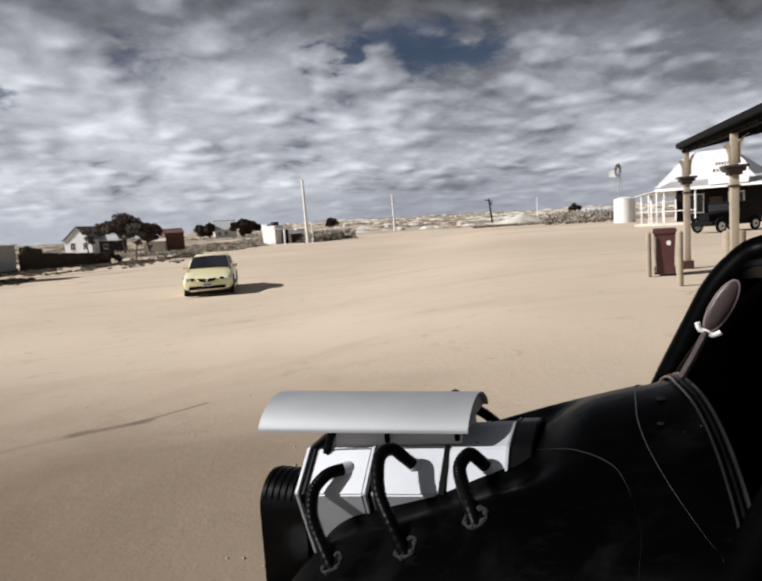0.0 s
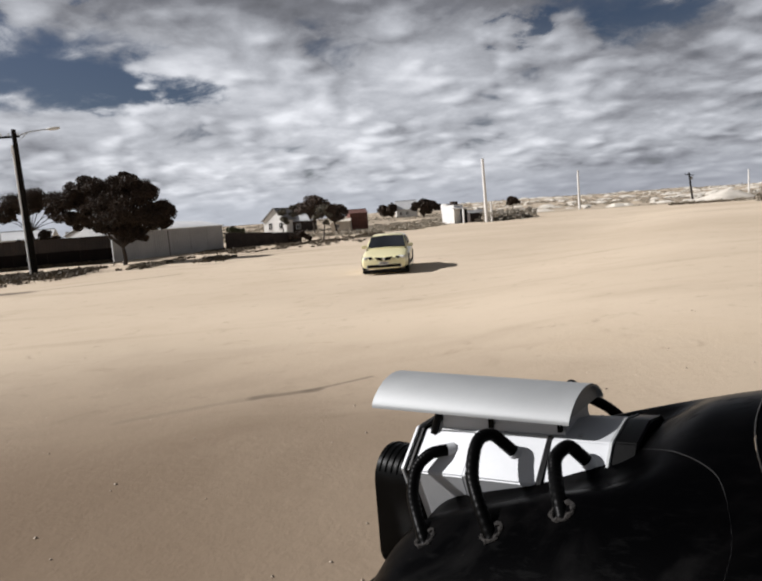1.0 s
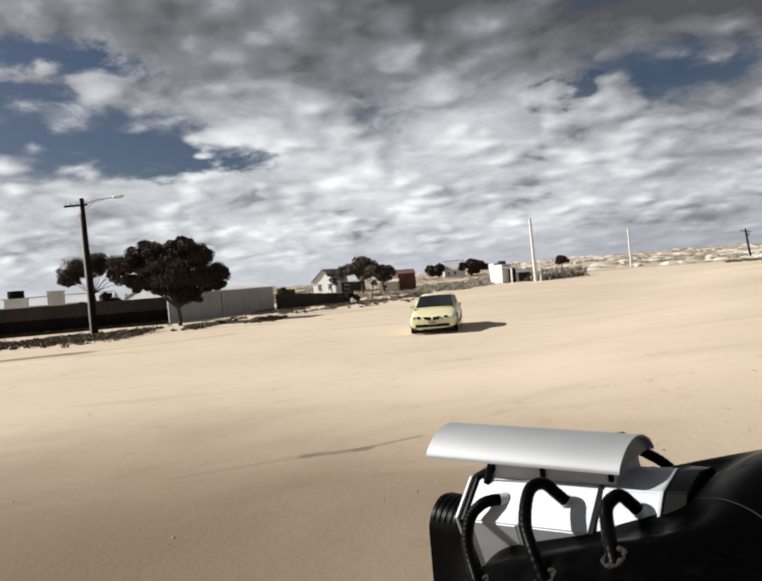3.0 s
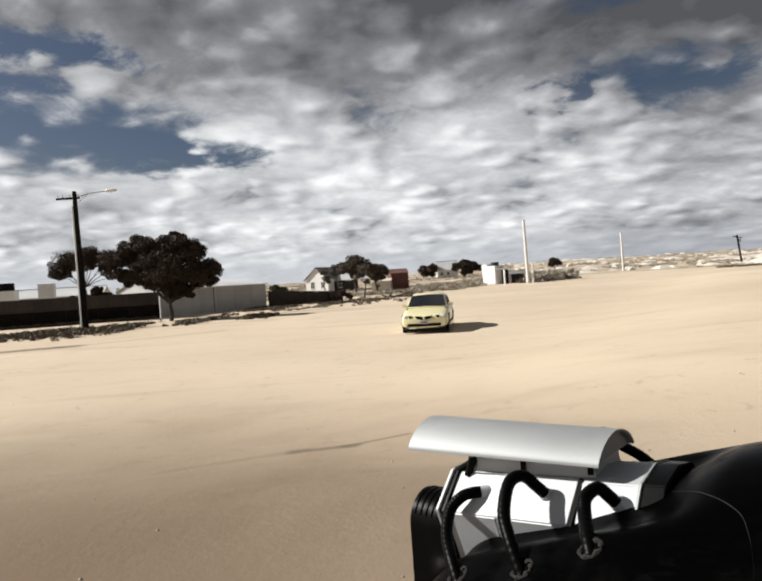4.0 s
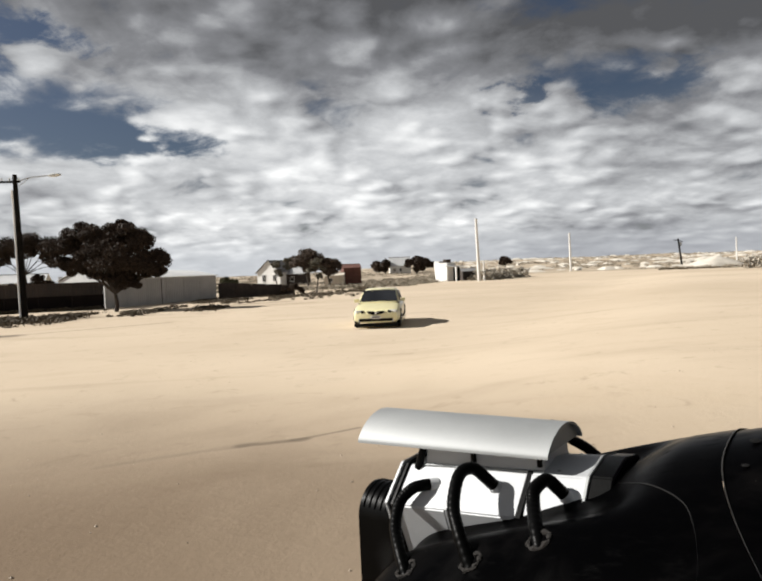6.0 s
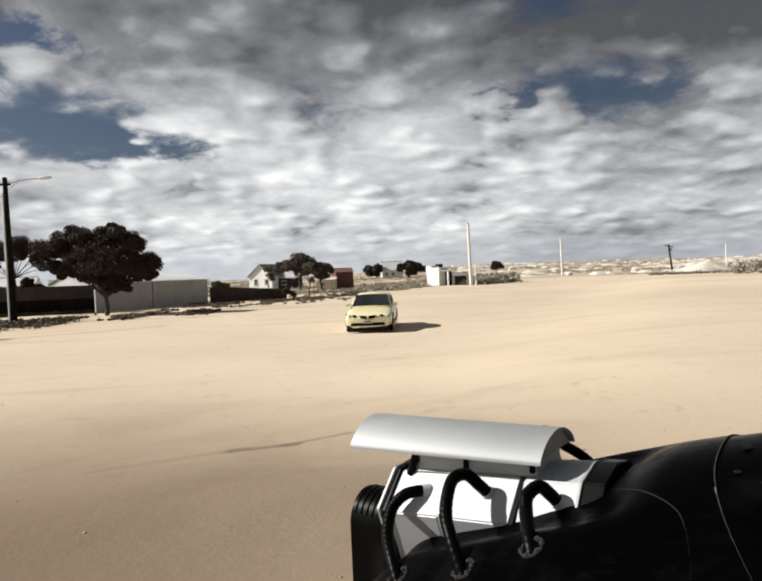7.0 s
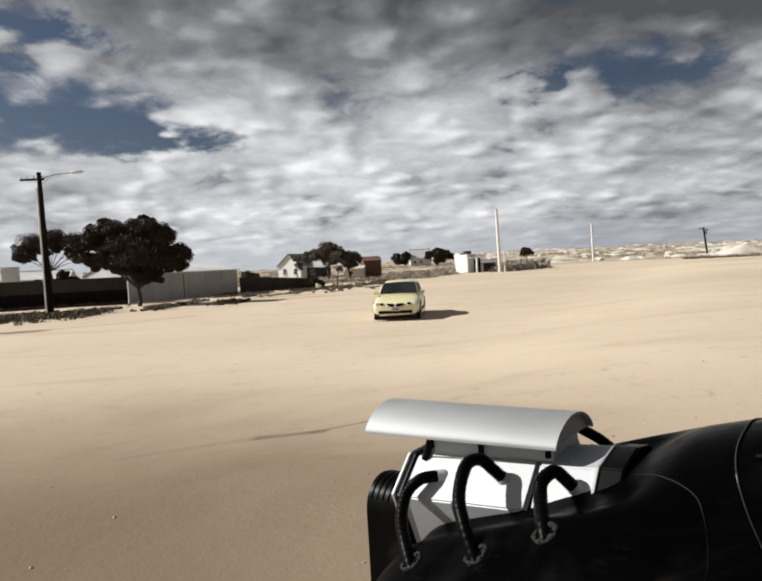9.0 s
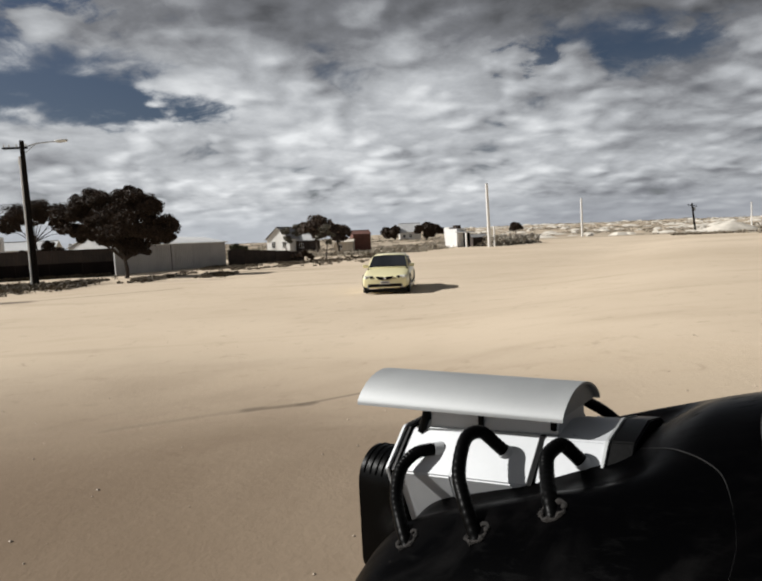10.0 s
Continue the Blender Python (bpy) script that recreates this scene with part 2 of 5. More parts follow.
SEALANT = material("rough sealant", (0.002, 0.0018, 0.0016), (0.020, 0.016, 0.013), 0.9, 0.0, 60.0, 160.0, 0.9, 0.006)
HIGHLIGHT_LINE = material("faint pale highlight", (0.0008, 0.0008, 0.0008), (0.009, 0.0085, 0.008), 0.5, 0.0, 14.0, 120.0, 0.4, 0.002)
SUNLIT_WHITE = emit_free("sunlit edge white", (0.86, 0.86, 0.84), 0.4)
SEAM = material("pale seam", (0.001, 0.001, 0.001), (0.045, 0.043, 0.041), 0.5, 0.0, 14.0, 120.0, 0.4, 0.002)
DARK = material("dark interior", (0.002, 0.002, 0.002), (0.006, 0.0055, 0.005), 0.8, 0.0, 6.0, 60.0, 0.2, 0.01, 0.0, 0.25, 0.12, 0.0, 0.15)
YELLOW = material("pale yellow car paint", (0.70, 0.64, 0.36), (0.78, 0.72, 0.44), 0.3, 0.0, 3.0, 60.0, 0.03, 0.002, 0.4)
CAR_GLASS = material("dark car glass", (0.008, 0.009, 0.011), (0.014, 0.015, 0.018), 0.06, 0.0, 3.0, 30.0, 0.0)
SCREEN_GLASS = glass_material("tinted windscreen glass", (0.0005, 0.0005, 0.0005))
LAMP_GLASS = material("lamp lens", (0.55, 0.56, 0.55), (0.75, 0.75, 0.72), 0.12, 0.0, 20.0, 90.0, 0.1)
WHITE = material("weathered white paint", (0.60, 0.59, 0.56), (0.76, 0.75, 0.72), 0.6, 0.0, 1.5, 40.0, 0.15)
WHITEWASH = material("limewashed render", (0.74, 0.73, 0.71), (0.86, 0.85, 0.83), 0.8, 0.0, 1.2, 30.0, 0.2)
CREAM = material("cream painted timber", (0.26, 0.21, 0.145), (0.38, 0.315, 0.235), 0.65, 0.0, 2.0, 50.0, 0.2)
MAROON = material("maroon paint", (0.045, 0.012, 0.013), (0.08, 0.022, 0.022), 0.5, 0.0, 4.0, 60.0, 0.1)
BROWN_FENCE = material("brown sheet fencing", (0.014, 0.010, 0.008), (0.042, 0.029, 0.023), 0.75, 0.0, 0.8, 30.0, 0.2, 0.01, 0.0, 0.25, 0.12, 0.25)
GREY_SHEET = material("pale grey corrugated sheet", (0.33, 0.32, 0.31), (0.46, 0.45, 0.43), 0.55, 0.2, 0.6, 30.0, 0.15, 0.01, 0.0, 0.25, 0.12, 0.12)
ROOF_WHITE = material("white sheet roofing", (0.50, 0.50, 0.50), (0.63, 0.63, 0.62), 0.5, 0.1, 0.7, 30.0, 0.1)
ROOF_GREY = material("grey iron roofing", (0.22, 0.22, 0.22), (0.36, 0.35, 0.34), 0.5, 0.3, 0.7, 30.0, 0.15)
STONE = material("pale stone wall", (0.46, 0.40, 0.32), (0.68, 0.62, 0.53), 0.9, 0.0, 2.2, 18.0, 0.6, 0.04)
BRICK_RED = material("red brick wall", (0.075, 0.030, 0.022), (0.16, 0.068, 0.050), 0.9, 0.0, 2.2, 18.0, 0.5, 0.03)
BROWN_WALL = material("dark brown timber wall", (0.018, 0.012, 0.009), (0.05, 0.035, 0.027), 0.8, 0.0, 2.0, 25.0, 0.3)
POLE_WOOD = material("black creosoted timber", (0.003, 0.0025, 0.002), (0.016, 0.013, 0.011), 0.85, 0.0, 3.0, 50.0, 0.5, 0.01, 0.0, 0.25, 0.12, 0.0, 0.1)
POLE_PALE = material("pale concrete pole", (0.60, 0.58, 0.54), (0.74, 0.72, 0.68), 0.8, 0.0, 3.0, 50.0, 0.3)
STEEL = material("galvanised steel", (0.30, 0.31, 0.32), (0.46, 0.47, 0.48), 0.45, 0.7, 5.0, 60.0, 0.1)
BARK = material("tree bark", (0.022, 0.016, 0.012), (0.075, 0.057, 0.043), 0.9, 0.0, 4.0, 40.0, 0.7, 0.03)
LEAF_DARK = leaf_material("dark gum leaves", (0.004, 0.003, 0.002), (0.085, 0.057, 0.039))
LEAF_OLIVE = leaf_material("olive leaves", (0.035, 0.04, 0.02), (0.11, 0.11, 0.06))
LEAF_BROWN = leaf_material("brownish dry leaves", (0.022, 0.016, 0.012), (0.15, 0.11, 0.085))
LEAF_GREY = leaf_material("grey-green dusty leaves", (0.05, 0.047, 0.035), (0.20, 0.18, 0.14))
SCRUB_MAT = leaf_material("dry scrub", (0.15, 0.13, 0.10), (0.42, 0.37, 0.29))
GRASS_MAT = leaf_material("dark dry grass", (0.015, 0.012, 0.008), (0.19, 0.15, 0.10))
STONE_LOOSE = leaf_material("loose stones", (0.20, 0.16, 0.12), (0.42, 0.35, 0.27))
BRUSH_MAT = leaf_material("brushwood", (0.16, 0.14, 0.11), (0.55, 0.50, 0.42))
# near black: shade put into the colour of fence foot and verandah walls
SHADE_DARK = material("shade-dark sheet", (0.004, 0.003, 0.003), (0.014, 0.010, 0.009), 0.85, 0.0, 0.8, 30.0, 0.2, 0.01, 0.0, 0.25, 0.12, 0.25, 0.1)
BLACK_TIMBER = material("near-black timber", (0.001, 0.0009, 0.0008), (0.004, 0.0035, 0.003), 0.8, 0.0, 3.0, 40.0, 0.2, 0.005, 0.0, 0.25, 0.12, 0.0, 0.06)
MULLOCK = material("pale diggings", (0.46, 0.42, 0.355), (0.66, 0.61, 0.53), 0.95, 0.0, 0.4, 4.0, 0.4, 0.1)
CAPITAL = material("dark brown moulding paint", (0.02, 0.012, 0.010), (0.045, 0.026, 0.022), 0.5, 0.0, 4.0, 60.0, 0.1)
INK = emit_free("dark sign paint", (0.10, 0.09, 0.09), 0.7)
PINK = material("faded pink plastic", (0.028, 0.019, 0.018), (0.05, 0.034, 0.032), 0.4)
RIM_GREY = emit_free("pinkish grey rim", (0.20, 0.15, 0.145), 0.4)


# ---------------------------------------------------------------- mesh helpers
def smooth(lo, hi, v):
    t = min(1.0, max(0.0, (v - lo) / (hi - lo)))
    return t * t * (3 - 2 * t)


def terrain(x, y):
    """Height of the ground: a low rise round the hotel, the flat, and a ridge far off."""
    r, az = math.hypot(x, y), math.degrees(math.atan2(x, y))
    h = 0.5 * max(smooth(-3, 6, x - 0.55 * y + 5) * (1 - smooth(80, 130, r)), 1 - smooth(4, 9, r))
    ridge = 2.1 + (3.2 - 0.9 * smooth(18, 34, az)) * smooth(-5, 10, az) if y > 0 else 2.1 + 2.3 * (az > 0)
    h += ridge * smooth(120, 440, r) * (1 + 0.22 * noise.noise((x * 0.012, y * 0.012, 3)) * smooth(200, 420, r))
    h += 0.9 * max(0.0, noise.noise((x * 0.045, y * 0.045, 7))) * smooth(130, 190, r) * (1 - smooth(420, 520, r)) * (az > -3)
    if r < 160:
        h += 0.03 * noise.noise((x * 0.25, y * 0.25, 0)) * smooth(3, 8, r)
    return h


def empty(name, where, rz=0.0, label="", category="", group="", kind=""):
    ob = new(name)
    ob.empty_display_size = 0.3
    ob.matrix_basis = pose(*where, 0, 0, rz)
    return tagged(ob, label, category, group, kind)


def finish(name, bm, mat, shade=True):
    bmesh.ops.recalc_face_normals(bm, faces=bm.faces)
    me = bpy.data.meshes.new(name)
    bm.to_mesh(me)
    bm.free()
    me.materials.append(mat)
    if shade:
        me.shade_smooth()
        me.set_sharp_from_angle(angle=radians(38))
    return me


def part(name, bm, mat, parent=None, label=""):
    ob = new(name, finish(name, bm, mat))
    ob.parent = parent
    return tagged(ob, label)


def whole(name, bm, mat, label, category, group="", kind=""):
    return tagged(new(name, finish(name, bm, mat)), label, category, group, kind)


def B():
    return bmesh.new()


def box(bm, c, size, rz=0.0, bevel=0.0, ry=0.0, rx=0.0):
    r = bmesh.ops.create_cube(bm, size=1.0, matrix=pose(*c, rx, ry, rz) @ Matrix.Diagonal((*size, 1)))
    if bevel:
        vs = set(r["verts"])
        bmesh.ops.bevel(bm, geom=[e for e in bm.edges if e.verts[0] in vs], offset=bevel, segments=2, affect="EDGES", profile=0.6)
    return bm


def rod(bm, a, b, r0, r1=None, seg=12):
    a, b = Vector(a), Vector(b)
    m = Matrix.Translation((a + b) / 2) @ (b - a).to_track_quat("Z", "Y").to_matrix().to_4x4()
    bmesh.ops.create_cone(bm, cap_ends=True, segments=seg, radius1=r0, radius2=r0 if r1 is None else r1, depth=(b - a).length, matrix=m)
    return bm


def curve_points(pts, n):
    """Smooth points through pts (Catmull-Rom)."""
    p = [Vector(q) for q in pts]
    p = [p[0] * 2 - p[1]] + p + [p[-1] * 2 - p[-2]]
    out, spans = [], len(p) - 3
    for i in range(n + 1):
        t = i / n * spans
        j = min(int(t), spans - 1)
        t -= j
        a, b, c, d = p[j:j + 4]
        out.append(0.5 * (2 * b + (c - a) * t + (2 * a - 5 * b + 4 * c - d) * t * t + (3 * b - a - 3 * c + d) * t ** 3))
    return out


def tube(bm, pts, radius, seg=10, cap=True):
    """A tube along points; radius is a number or a function of 0..1."""
    pts = [Vector(p) for p in pts]
    rings, side = [], None
    for i, p in enumerate(pts):
        way = (pts[min(i + 1, len(pts) - 1)] - pts[max(i - 1, 0)]).normalized()
        if side is None:
            side = way.orthogonal().normalized()
        side = (side - way * side.dot(way)).normalized()
        up = way.cross(side)
        r = radius(i / (len(pts) - 1)) if callable(radius) else radius
        rings.append([bm.verts.new(p + r * (math.cos(a) * side + math.sin(a) * up)) for a in [2 * math.pi * j / seg for j in range(seg)]])
    for a, b in zip(rings, rings[1:]):
        for j in range(seg):
            bm.faces.new((a[j], a[(j + 1) % seg], b[(j + 1) % seg], b[j]))
    if cap:
        bm.faces.new(rings[0][::-1])
        bm.faces.new(rings[-1])
    return bm


def sheet(bm, fn, us, vs, thick=0.0, along=(0, 0, -1)):
    """A grid surface fn(u, v), given thickness along a direction."""
    top = [[bm.verts.new(fn(u, v)) for v in vs] for u in us]
    for a, b in zip(top, top[1:]):
        for j in range(len(vs) - 1):
            bm.faces.new((a[j], a[j + 1], b[j + 1], b[j]))
    if thick:
        off = Vector(along) * thick
        low = [[bm.verts.new(v.co + off) for v in row] for row in top]
        for a, b in zip(low, low[1:]):
            for j in range(len(vs) - 1):
                bm.faces.new((a[j], b[j], b[j + 1], a[j + 1]))
        n, m = len(us) - 1, len(vs) - 1
        for i in range(n):
            bm.faces.new((top[i][0], top[i + 1][0], low[i + 1][0], low[i][0]))
            bm.faces.new((top[i][m], low[i][m], low[i + 1][m], top[i + 1][m]))
        for j in range(m):
            bm.faces.new((top[0][j], low[0][j], low[0][j + 1], top[0][j + 1]))
            bm.faces.new((top[n][j], top[n][j + 1], low[n][j + 1], low[n][j]))
    return bm


def loft(bm, rings, close=True):
    """Joins rings of points of equal length; caps the ends."""
    vs = [[bm.verts.new(p) for p in ring] for ring in rings]
    for a, b in zip(vs, vs[1:]):
        n = len(a)
        for j in range(n if close else n - 1):
            bm.faces.new((a[j], a[(j + 1) % n], b[(j + 1) % n], b[j]))
    if close:
        bm.faces.new(vs[0][::-1])
        bm.faces.new(vs[-1])
    return bm


def prism(bm, outline, y0, y1):
    """Extrudes an outline in x, z from y0 to y1."""
    return loft(bm, [[(x, y0, z) for x, z in outline], [(x, y1, z) for x, z in outline]])


def steps(a, b, n):
    return [a + (b - a) * i / n for i in range(n + 1)]


def leaves(rng, centres, size, per, flat=0.75):
    """Vertices and faces of many small leaves round clump centres (x, y, z, r)."""
    gen = np.random.RandomState(rng.randrange(1 << 30))
    c = np.repeat(np.array(centres, float), per, 0)
    d = gen.normal(size=(len(c), 3))
    d *= (gen.uniform(0.1, 1.0, len(c)) ** 0.45 / np.linalg.norm(d, axis=1))[:, None]
    p = c[:, :3] + d * c[:, 3:] * np.array([1, 1, flat])
    a = gen.normal(size=(len(c), 3))
    a /= np.linalg.norm(a, axis=1)[:, None]
    b = np.cross(a, gen.normal(size=(len(c), 3)))
    b /= np.linalg.norm(b, axis=1)[:, None]
    s = size * gen.uniform(0.6, 1.3, (len(c), 1))
    vs = np.stack([p + a * s, p + b * s * 0.55, p - a * s, p - b * s * 0.55], 1).reshape(-1, 3)
    return vs.tolist(), np.arange(len(vs)).reshape(-1, 4).tolist()


def leaf_mesh(name, rng, centres, size, per, mat, flat=0.75):
    vs, fs = leaves(rng, centres, size, per, flat)
    me = bpy.data.meshes.new(name)
    me.from_pydata(vs, [], fs)
    me.materials.append(mat)
    return me


# ---------------------------------------------------------------- ground
def build_ground():
    def spread(n, near, far):
        k = math.asinh(far / near)
        return [near * math.sinh(k * (i / n * 2 - 1)) for i in range(n + 1)]
    xs, ys = spread(260, 6.0, 2600.0), spread(260, 6.0, 2600.0)
    vs = [(x, y, terrain(x, y)) for y in ys for x in xs]
    n = len(xs)
    fs = [(j * n + i, j * n + i + 1, (j + 1) * n + i + 1, (j + 1) * n + i) for j in range(n - 1) for i in range(n - 1)]
    me = bpy.data.meshes.new("ground")
    me.from_pydata(vs, [], fs)
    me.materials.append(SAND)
    me.shade_smooth()
    tagged(new("ground", me), "pale sandy desert ground with faint wheel tracks", "ground", "", "structure")


build_ground()


# ---------------------------------------------------------------- black custom beetle-shaped car with a blower
CAR_TURN = -40.0
CHARM_AT = Vector((-0.065, 0.0, 1.385))
CAR_AT = Vector((1.73 * math.sin(radians(40)), 1.73 * math.cos(radians(40)), 0.5))


def hood_z(s, y):
    """Height of the bonnet; it is dished round the blower and falls away at the nose."""
    u = -0.29 - s
    z = 1.150 - 0.27 * u - 0.12 * u * u - 0.72 * y * y
    if u > 0.70:
        z -= 3.2 * (u - 0.70) ** 2
    wide = smooth(0.21, 0.33, -y) if y < 0 else smooth(0.10, 0.19, y)
    return z - 0.052 * (1 - smooth(-0.56, -0.36, s)) * (1 - wide)


def bonnet_end(y):
    return -0.264 + 0.8 * max(0.0, abs(y) - 0.1) ** 2


def screen_base(y):
    return -0.143 - 0.2 * y - 0.12 * y * y if y < 0 else -0.143 - 0.08 * y


def build_black_car():
    car = empty("black_car", CAR_AT, CAR_TURN, "worn black rounded two-door car with a blower through its bonnet", "car")
    # bonnet: a crowned shell that falls away to the nose
    ys = steps(-0.575, 0.575, 46)
    part("bonnet", sheet(B(), lambda u, y: (lambda s: (s, y, hood_z(s, y)))(-1.40 + u * (bonnet_end(y) + 1.40)), steps(0, 1, 60), ys, 0.03), BONNET_PAINT, car, "crowned dusty black bonnet")
    # scuttle between bonnet and windscreen
    part("scuttle", sheet(B(), lambda u, y: (lambda s: (s, y, hood_z(s, y) - 0.003))(bonnet_end(y) + 0.004 + u * (screen_base(y) + 0.03 - bonnet_end(y))),
                          steps(0, 1, 8), steps(-0.60, 0.60, 40), 0.04), BONNET_PAINT, car)
    # pressed line on the bonnet's near side and its edge
    for side in (1, -1):
        line = [(-0.50, -0.115), (-0.429, -0.186), (-0.392, -0.222), (-0.348, -0.26), (-0.311, -0.299), (-0.291, -0.339), (-0.273, -0.395), (-0.262, -0.454), (-0.27, -0.52)]
        pts = curve_points([(s, y * side, hood_z(s, y) + 0.0005) for s, y in line], 40)
        # pale tapering tube paints the highlight along the pressed line
        part("pressed_line", tube(B(), pts, lambda t: 0.0015 * max(0.08, math.sin(math.pi * min(1, 0.08 + t * 1.25))), 6), HIGHLIGHT_LINE, car, "pressed line with its highlight painted pale")
        pts = [(bonnet_end(y) + 0.002, y * side, hood_z(bonnet_end(y), y) + 0.001) for y in steps(0.0, 0.57, 30)]
        # the seal's pale tone and taper paint the highlight on it
        part("bonnet_seal", tube(B(), pts, lambda t: 0.0019 * max(0.03, 1 - 1.12 * t), 6), SEAM, car, "bonnet seal with its highlight in pale colour")
        edge = [(s, -0.578 * side, hood_z(s, 0.578) - 0.004) for s in steps(-1.35, -0.2, 24)]
        part("bonnet_edge", tube(B(), edge, 0.007, 6), BLACK_PAINT, car)
    # front wings, with round headlamps
    for side in (-1, 1):
        bm = B()

        def wing(a, b, side=side):
            # a: along the car, b: from the inner top to the outer bottom
            s = -1.12 - 0.52 * math.cos(a)
            arch = math.sin(a) ** 0.7
            out = 0.54 + 0.25 * math.sin(b) * (0.35 + 0.65 * arch)
            z = 0.16 + (0.27 * arch + 0.03) * (math.cos(b) * 0.95 + 0.12)
            return (s, side * out, max(z, 0.18))
        sheet(bm, wing, steps(0.02, math.pi - 0.02, 28), steps(0.0, math.pi * 0.52, 12), 0.012)
        w = part("front_wing", bm, BLACK_PAINT, car, "rounded black front wing")
        bm = rod(B(), (-1.50, side * 0.50, 0.36), (-1.36, side * 0.50, 0.38), 0.075, 0.085, 24)
        h = part("headlamp", bm, CHROME, car, "round chrome headlamp")
        bm = bmesh.ops.create_uvsphere
        b2 = B()
        bm(b2, u_segments=20, v_segments=10, radius=0.072, matrix=pose(-1.50, side * 0.50, 0.36) @ Matrix.Diagonal((0.35, 1, 1, 1)))
        part("lens", b2, LAMP_GLASS, h)
    # lower body, lofted along the car
    rings = []
    for s, w, lo, hi in ((-1.48, 0.36, 0.26, 0.34), (-1.3, 0.48, 0.22, 0.44), (-1.1, 0.54, 0.22, 0.54), (-0.6, 0.57, 0.22, 0.74), (-0.2, 0.62, 0.22, 0.90), (0.2, 0.67, 0.22, 1.02), (0.8, 0.69, 0.22, 1.02),
                         (1.3, 0.66, 0.24, 1.0), (1.7, 0.56, 0.28, 0.90), (2.05, 0.42, 0.34, 0.70), (2.25, 0.28, 0.40, 0.55)):
        ring = []
        for i in range(20):
            a = 2 * math.pi * i / 20
            c, d = math.cos(a), math.sin(a)
            ring.append((s, w * math.copysign(abs(c) ** 0.55, c), (lo + hi) / 2 + (hi - lo) / 2 * math.copysign(abs(d) ** 0.55, d)))
        rings.append(ring)
    part("lower_body", loft(B(), rings), BLACK_PAINT, car)
    # cabin: roof shell with pillars
    def roof(u, v):
        # u: front 0 to tail 1, v: -1..1 across
        s = 0.06 + 1.92 * u - 0.05 * v * (1 - u)
        crown = 1.585 - 0.115 * (1 - smooth(0, 0.16, u)) ** 2 - 0.70 * max(0, u - 0.40) ** 1.6
        w = (0.49 + 0.07 * math.sin(math.pi * min(1, u * 1.3))) * (1 - 0.35 * max(0, u - 0.6))
        return (s + 0.03 * v * v * (1 - u), w * v, crown - 0.09 * abs(v) ** 2.6)
    part("roof", sheet(B(), roof, steps(0, 1, 24), steps(-1, 1, 18), 0.03), BLACK_PAINT, car, "curved black roof")
    for side in (-1, 1):
        k = 0.008 if side > 0 else 0.11
        path = curve_points([(-0.205 + k, side * 0.505, 0.96), (-0.139 + k, side * 0.50, 1.11), (-0.072 + k, side * 0.495, 1.254), (-0.016 + k, side * 0.49, 1.369), (0.057 + k, side * 0.47, 1.458), (0.115 + k * 0.8, side * 0.44, 1.487), (0.20 + k * 0.5, side * 0.43, 1.49)], 24)
        part("windscreen_pillar", tube(B(), path, 0.05, 14), BLACK_PAINT, car)
        part("door_pillar", tube(B(), [(0.95, side * 0.63, 1.0), (0.95, side * 0.55, 1.42)], 0.035, 10), BLACK_PAINT, car)
        part("rear_pillar", tube(B(), curve_points([(1.55, side * 0.56, 0.95), (1.5, side * 0.53, 1.10), (1.35, side * 0.50, 1.30)], 8), 0.06, 10), BLACK_PAINT, car)
        d = part("door", box(B(), (0.42, side * 0.672, 0.66), (1.02, 0.03, 0.68), 0, 0.012), BLACK_PAINT, car)
        part("handle", box(B(), (0.80, side * 0.70, 0.86), (0.14, 0.03, 0.025), 0, 0.008), CHROME, d)
        part("side_glass", box(B(), (0.46, side * 0.585, 1.21), (0.88, 0.006, 0.34), 0, 0.0, 0, side * 13), SCREEN_GLASS, car)
        part("running_board", box(B(), (0.25, side * 0.73, 0.27), (1.5, 0.2, 0.04), 0, 0.012), BLACK_RUBBER, car)
        # rear wing
        bm = B()
        sheet(bm, lambda a, b, side=side: (1.45 - 0.60 * math.cos(a), side * (0.54 + 0.24 * math.sin(b) * (0.35 + 0.65 * math.sin(a) ** 0.7)), max(0.18, 0.22 + (0.46 * math.sin(a) ** 0.7 + 0.02) * (math.cos(b) * 0.95 + 0.1))),
              steps(0.02, math.pi - 0.02, 24), steps(0, math.pi * 0.52, 10), 0.012)
        part("rear_wing", bm, BLACK_PAINT, car)
        for s in (-1.12, 1.15):
            wh = part("wheel", rod(B(), (s, side * 0.60, 0.32), (s, side * 0.74, 0.32), 0.19, 0.19, 24), STEEL, car)
            bm = B()
            tube(bm, [(s + 0.25 * math.cos(a), side * 0.67, 0.32 + 0.25 * math.sin(a)) for a in steps(0, 2 * math.pi, 28)], 0.07, 10, False)
            part("tyre", bm, BLACK_RUBBER, wh)
    # windscreen: glass, ribbed rubber seal, and what hangs behind it
    def screen(u, v):
        # u: across -1..1, v: 0 base to 1 top
        y = u * (0.52 - 0.04 * v)
        s = screen_base(u * 0.52)
        base = hood_z(s, u * 0.52) + 0.006
        return (s + 0.15 * v + 0.095 * v * v, y, base + (1.475 - 0.05 * u * u - base) * v)
    part("windscreen", sheet(B(), screen, steps(-1.0, 1.0, 24), steps(0.02, 1.0, 10), 0.006, (0.7, 0, -0.3)), SCREEN_GLASS, car, "dark tinted windscreen").visible_shadow = False
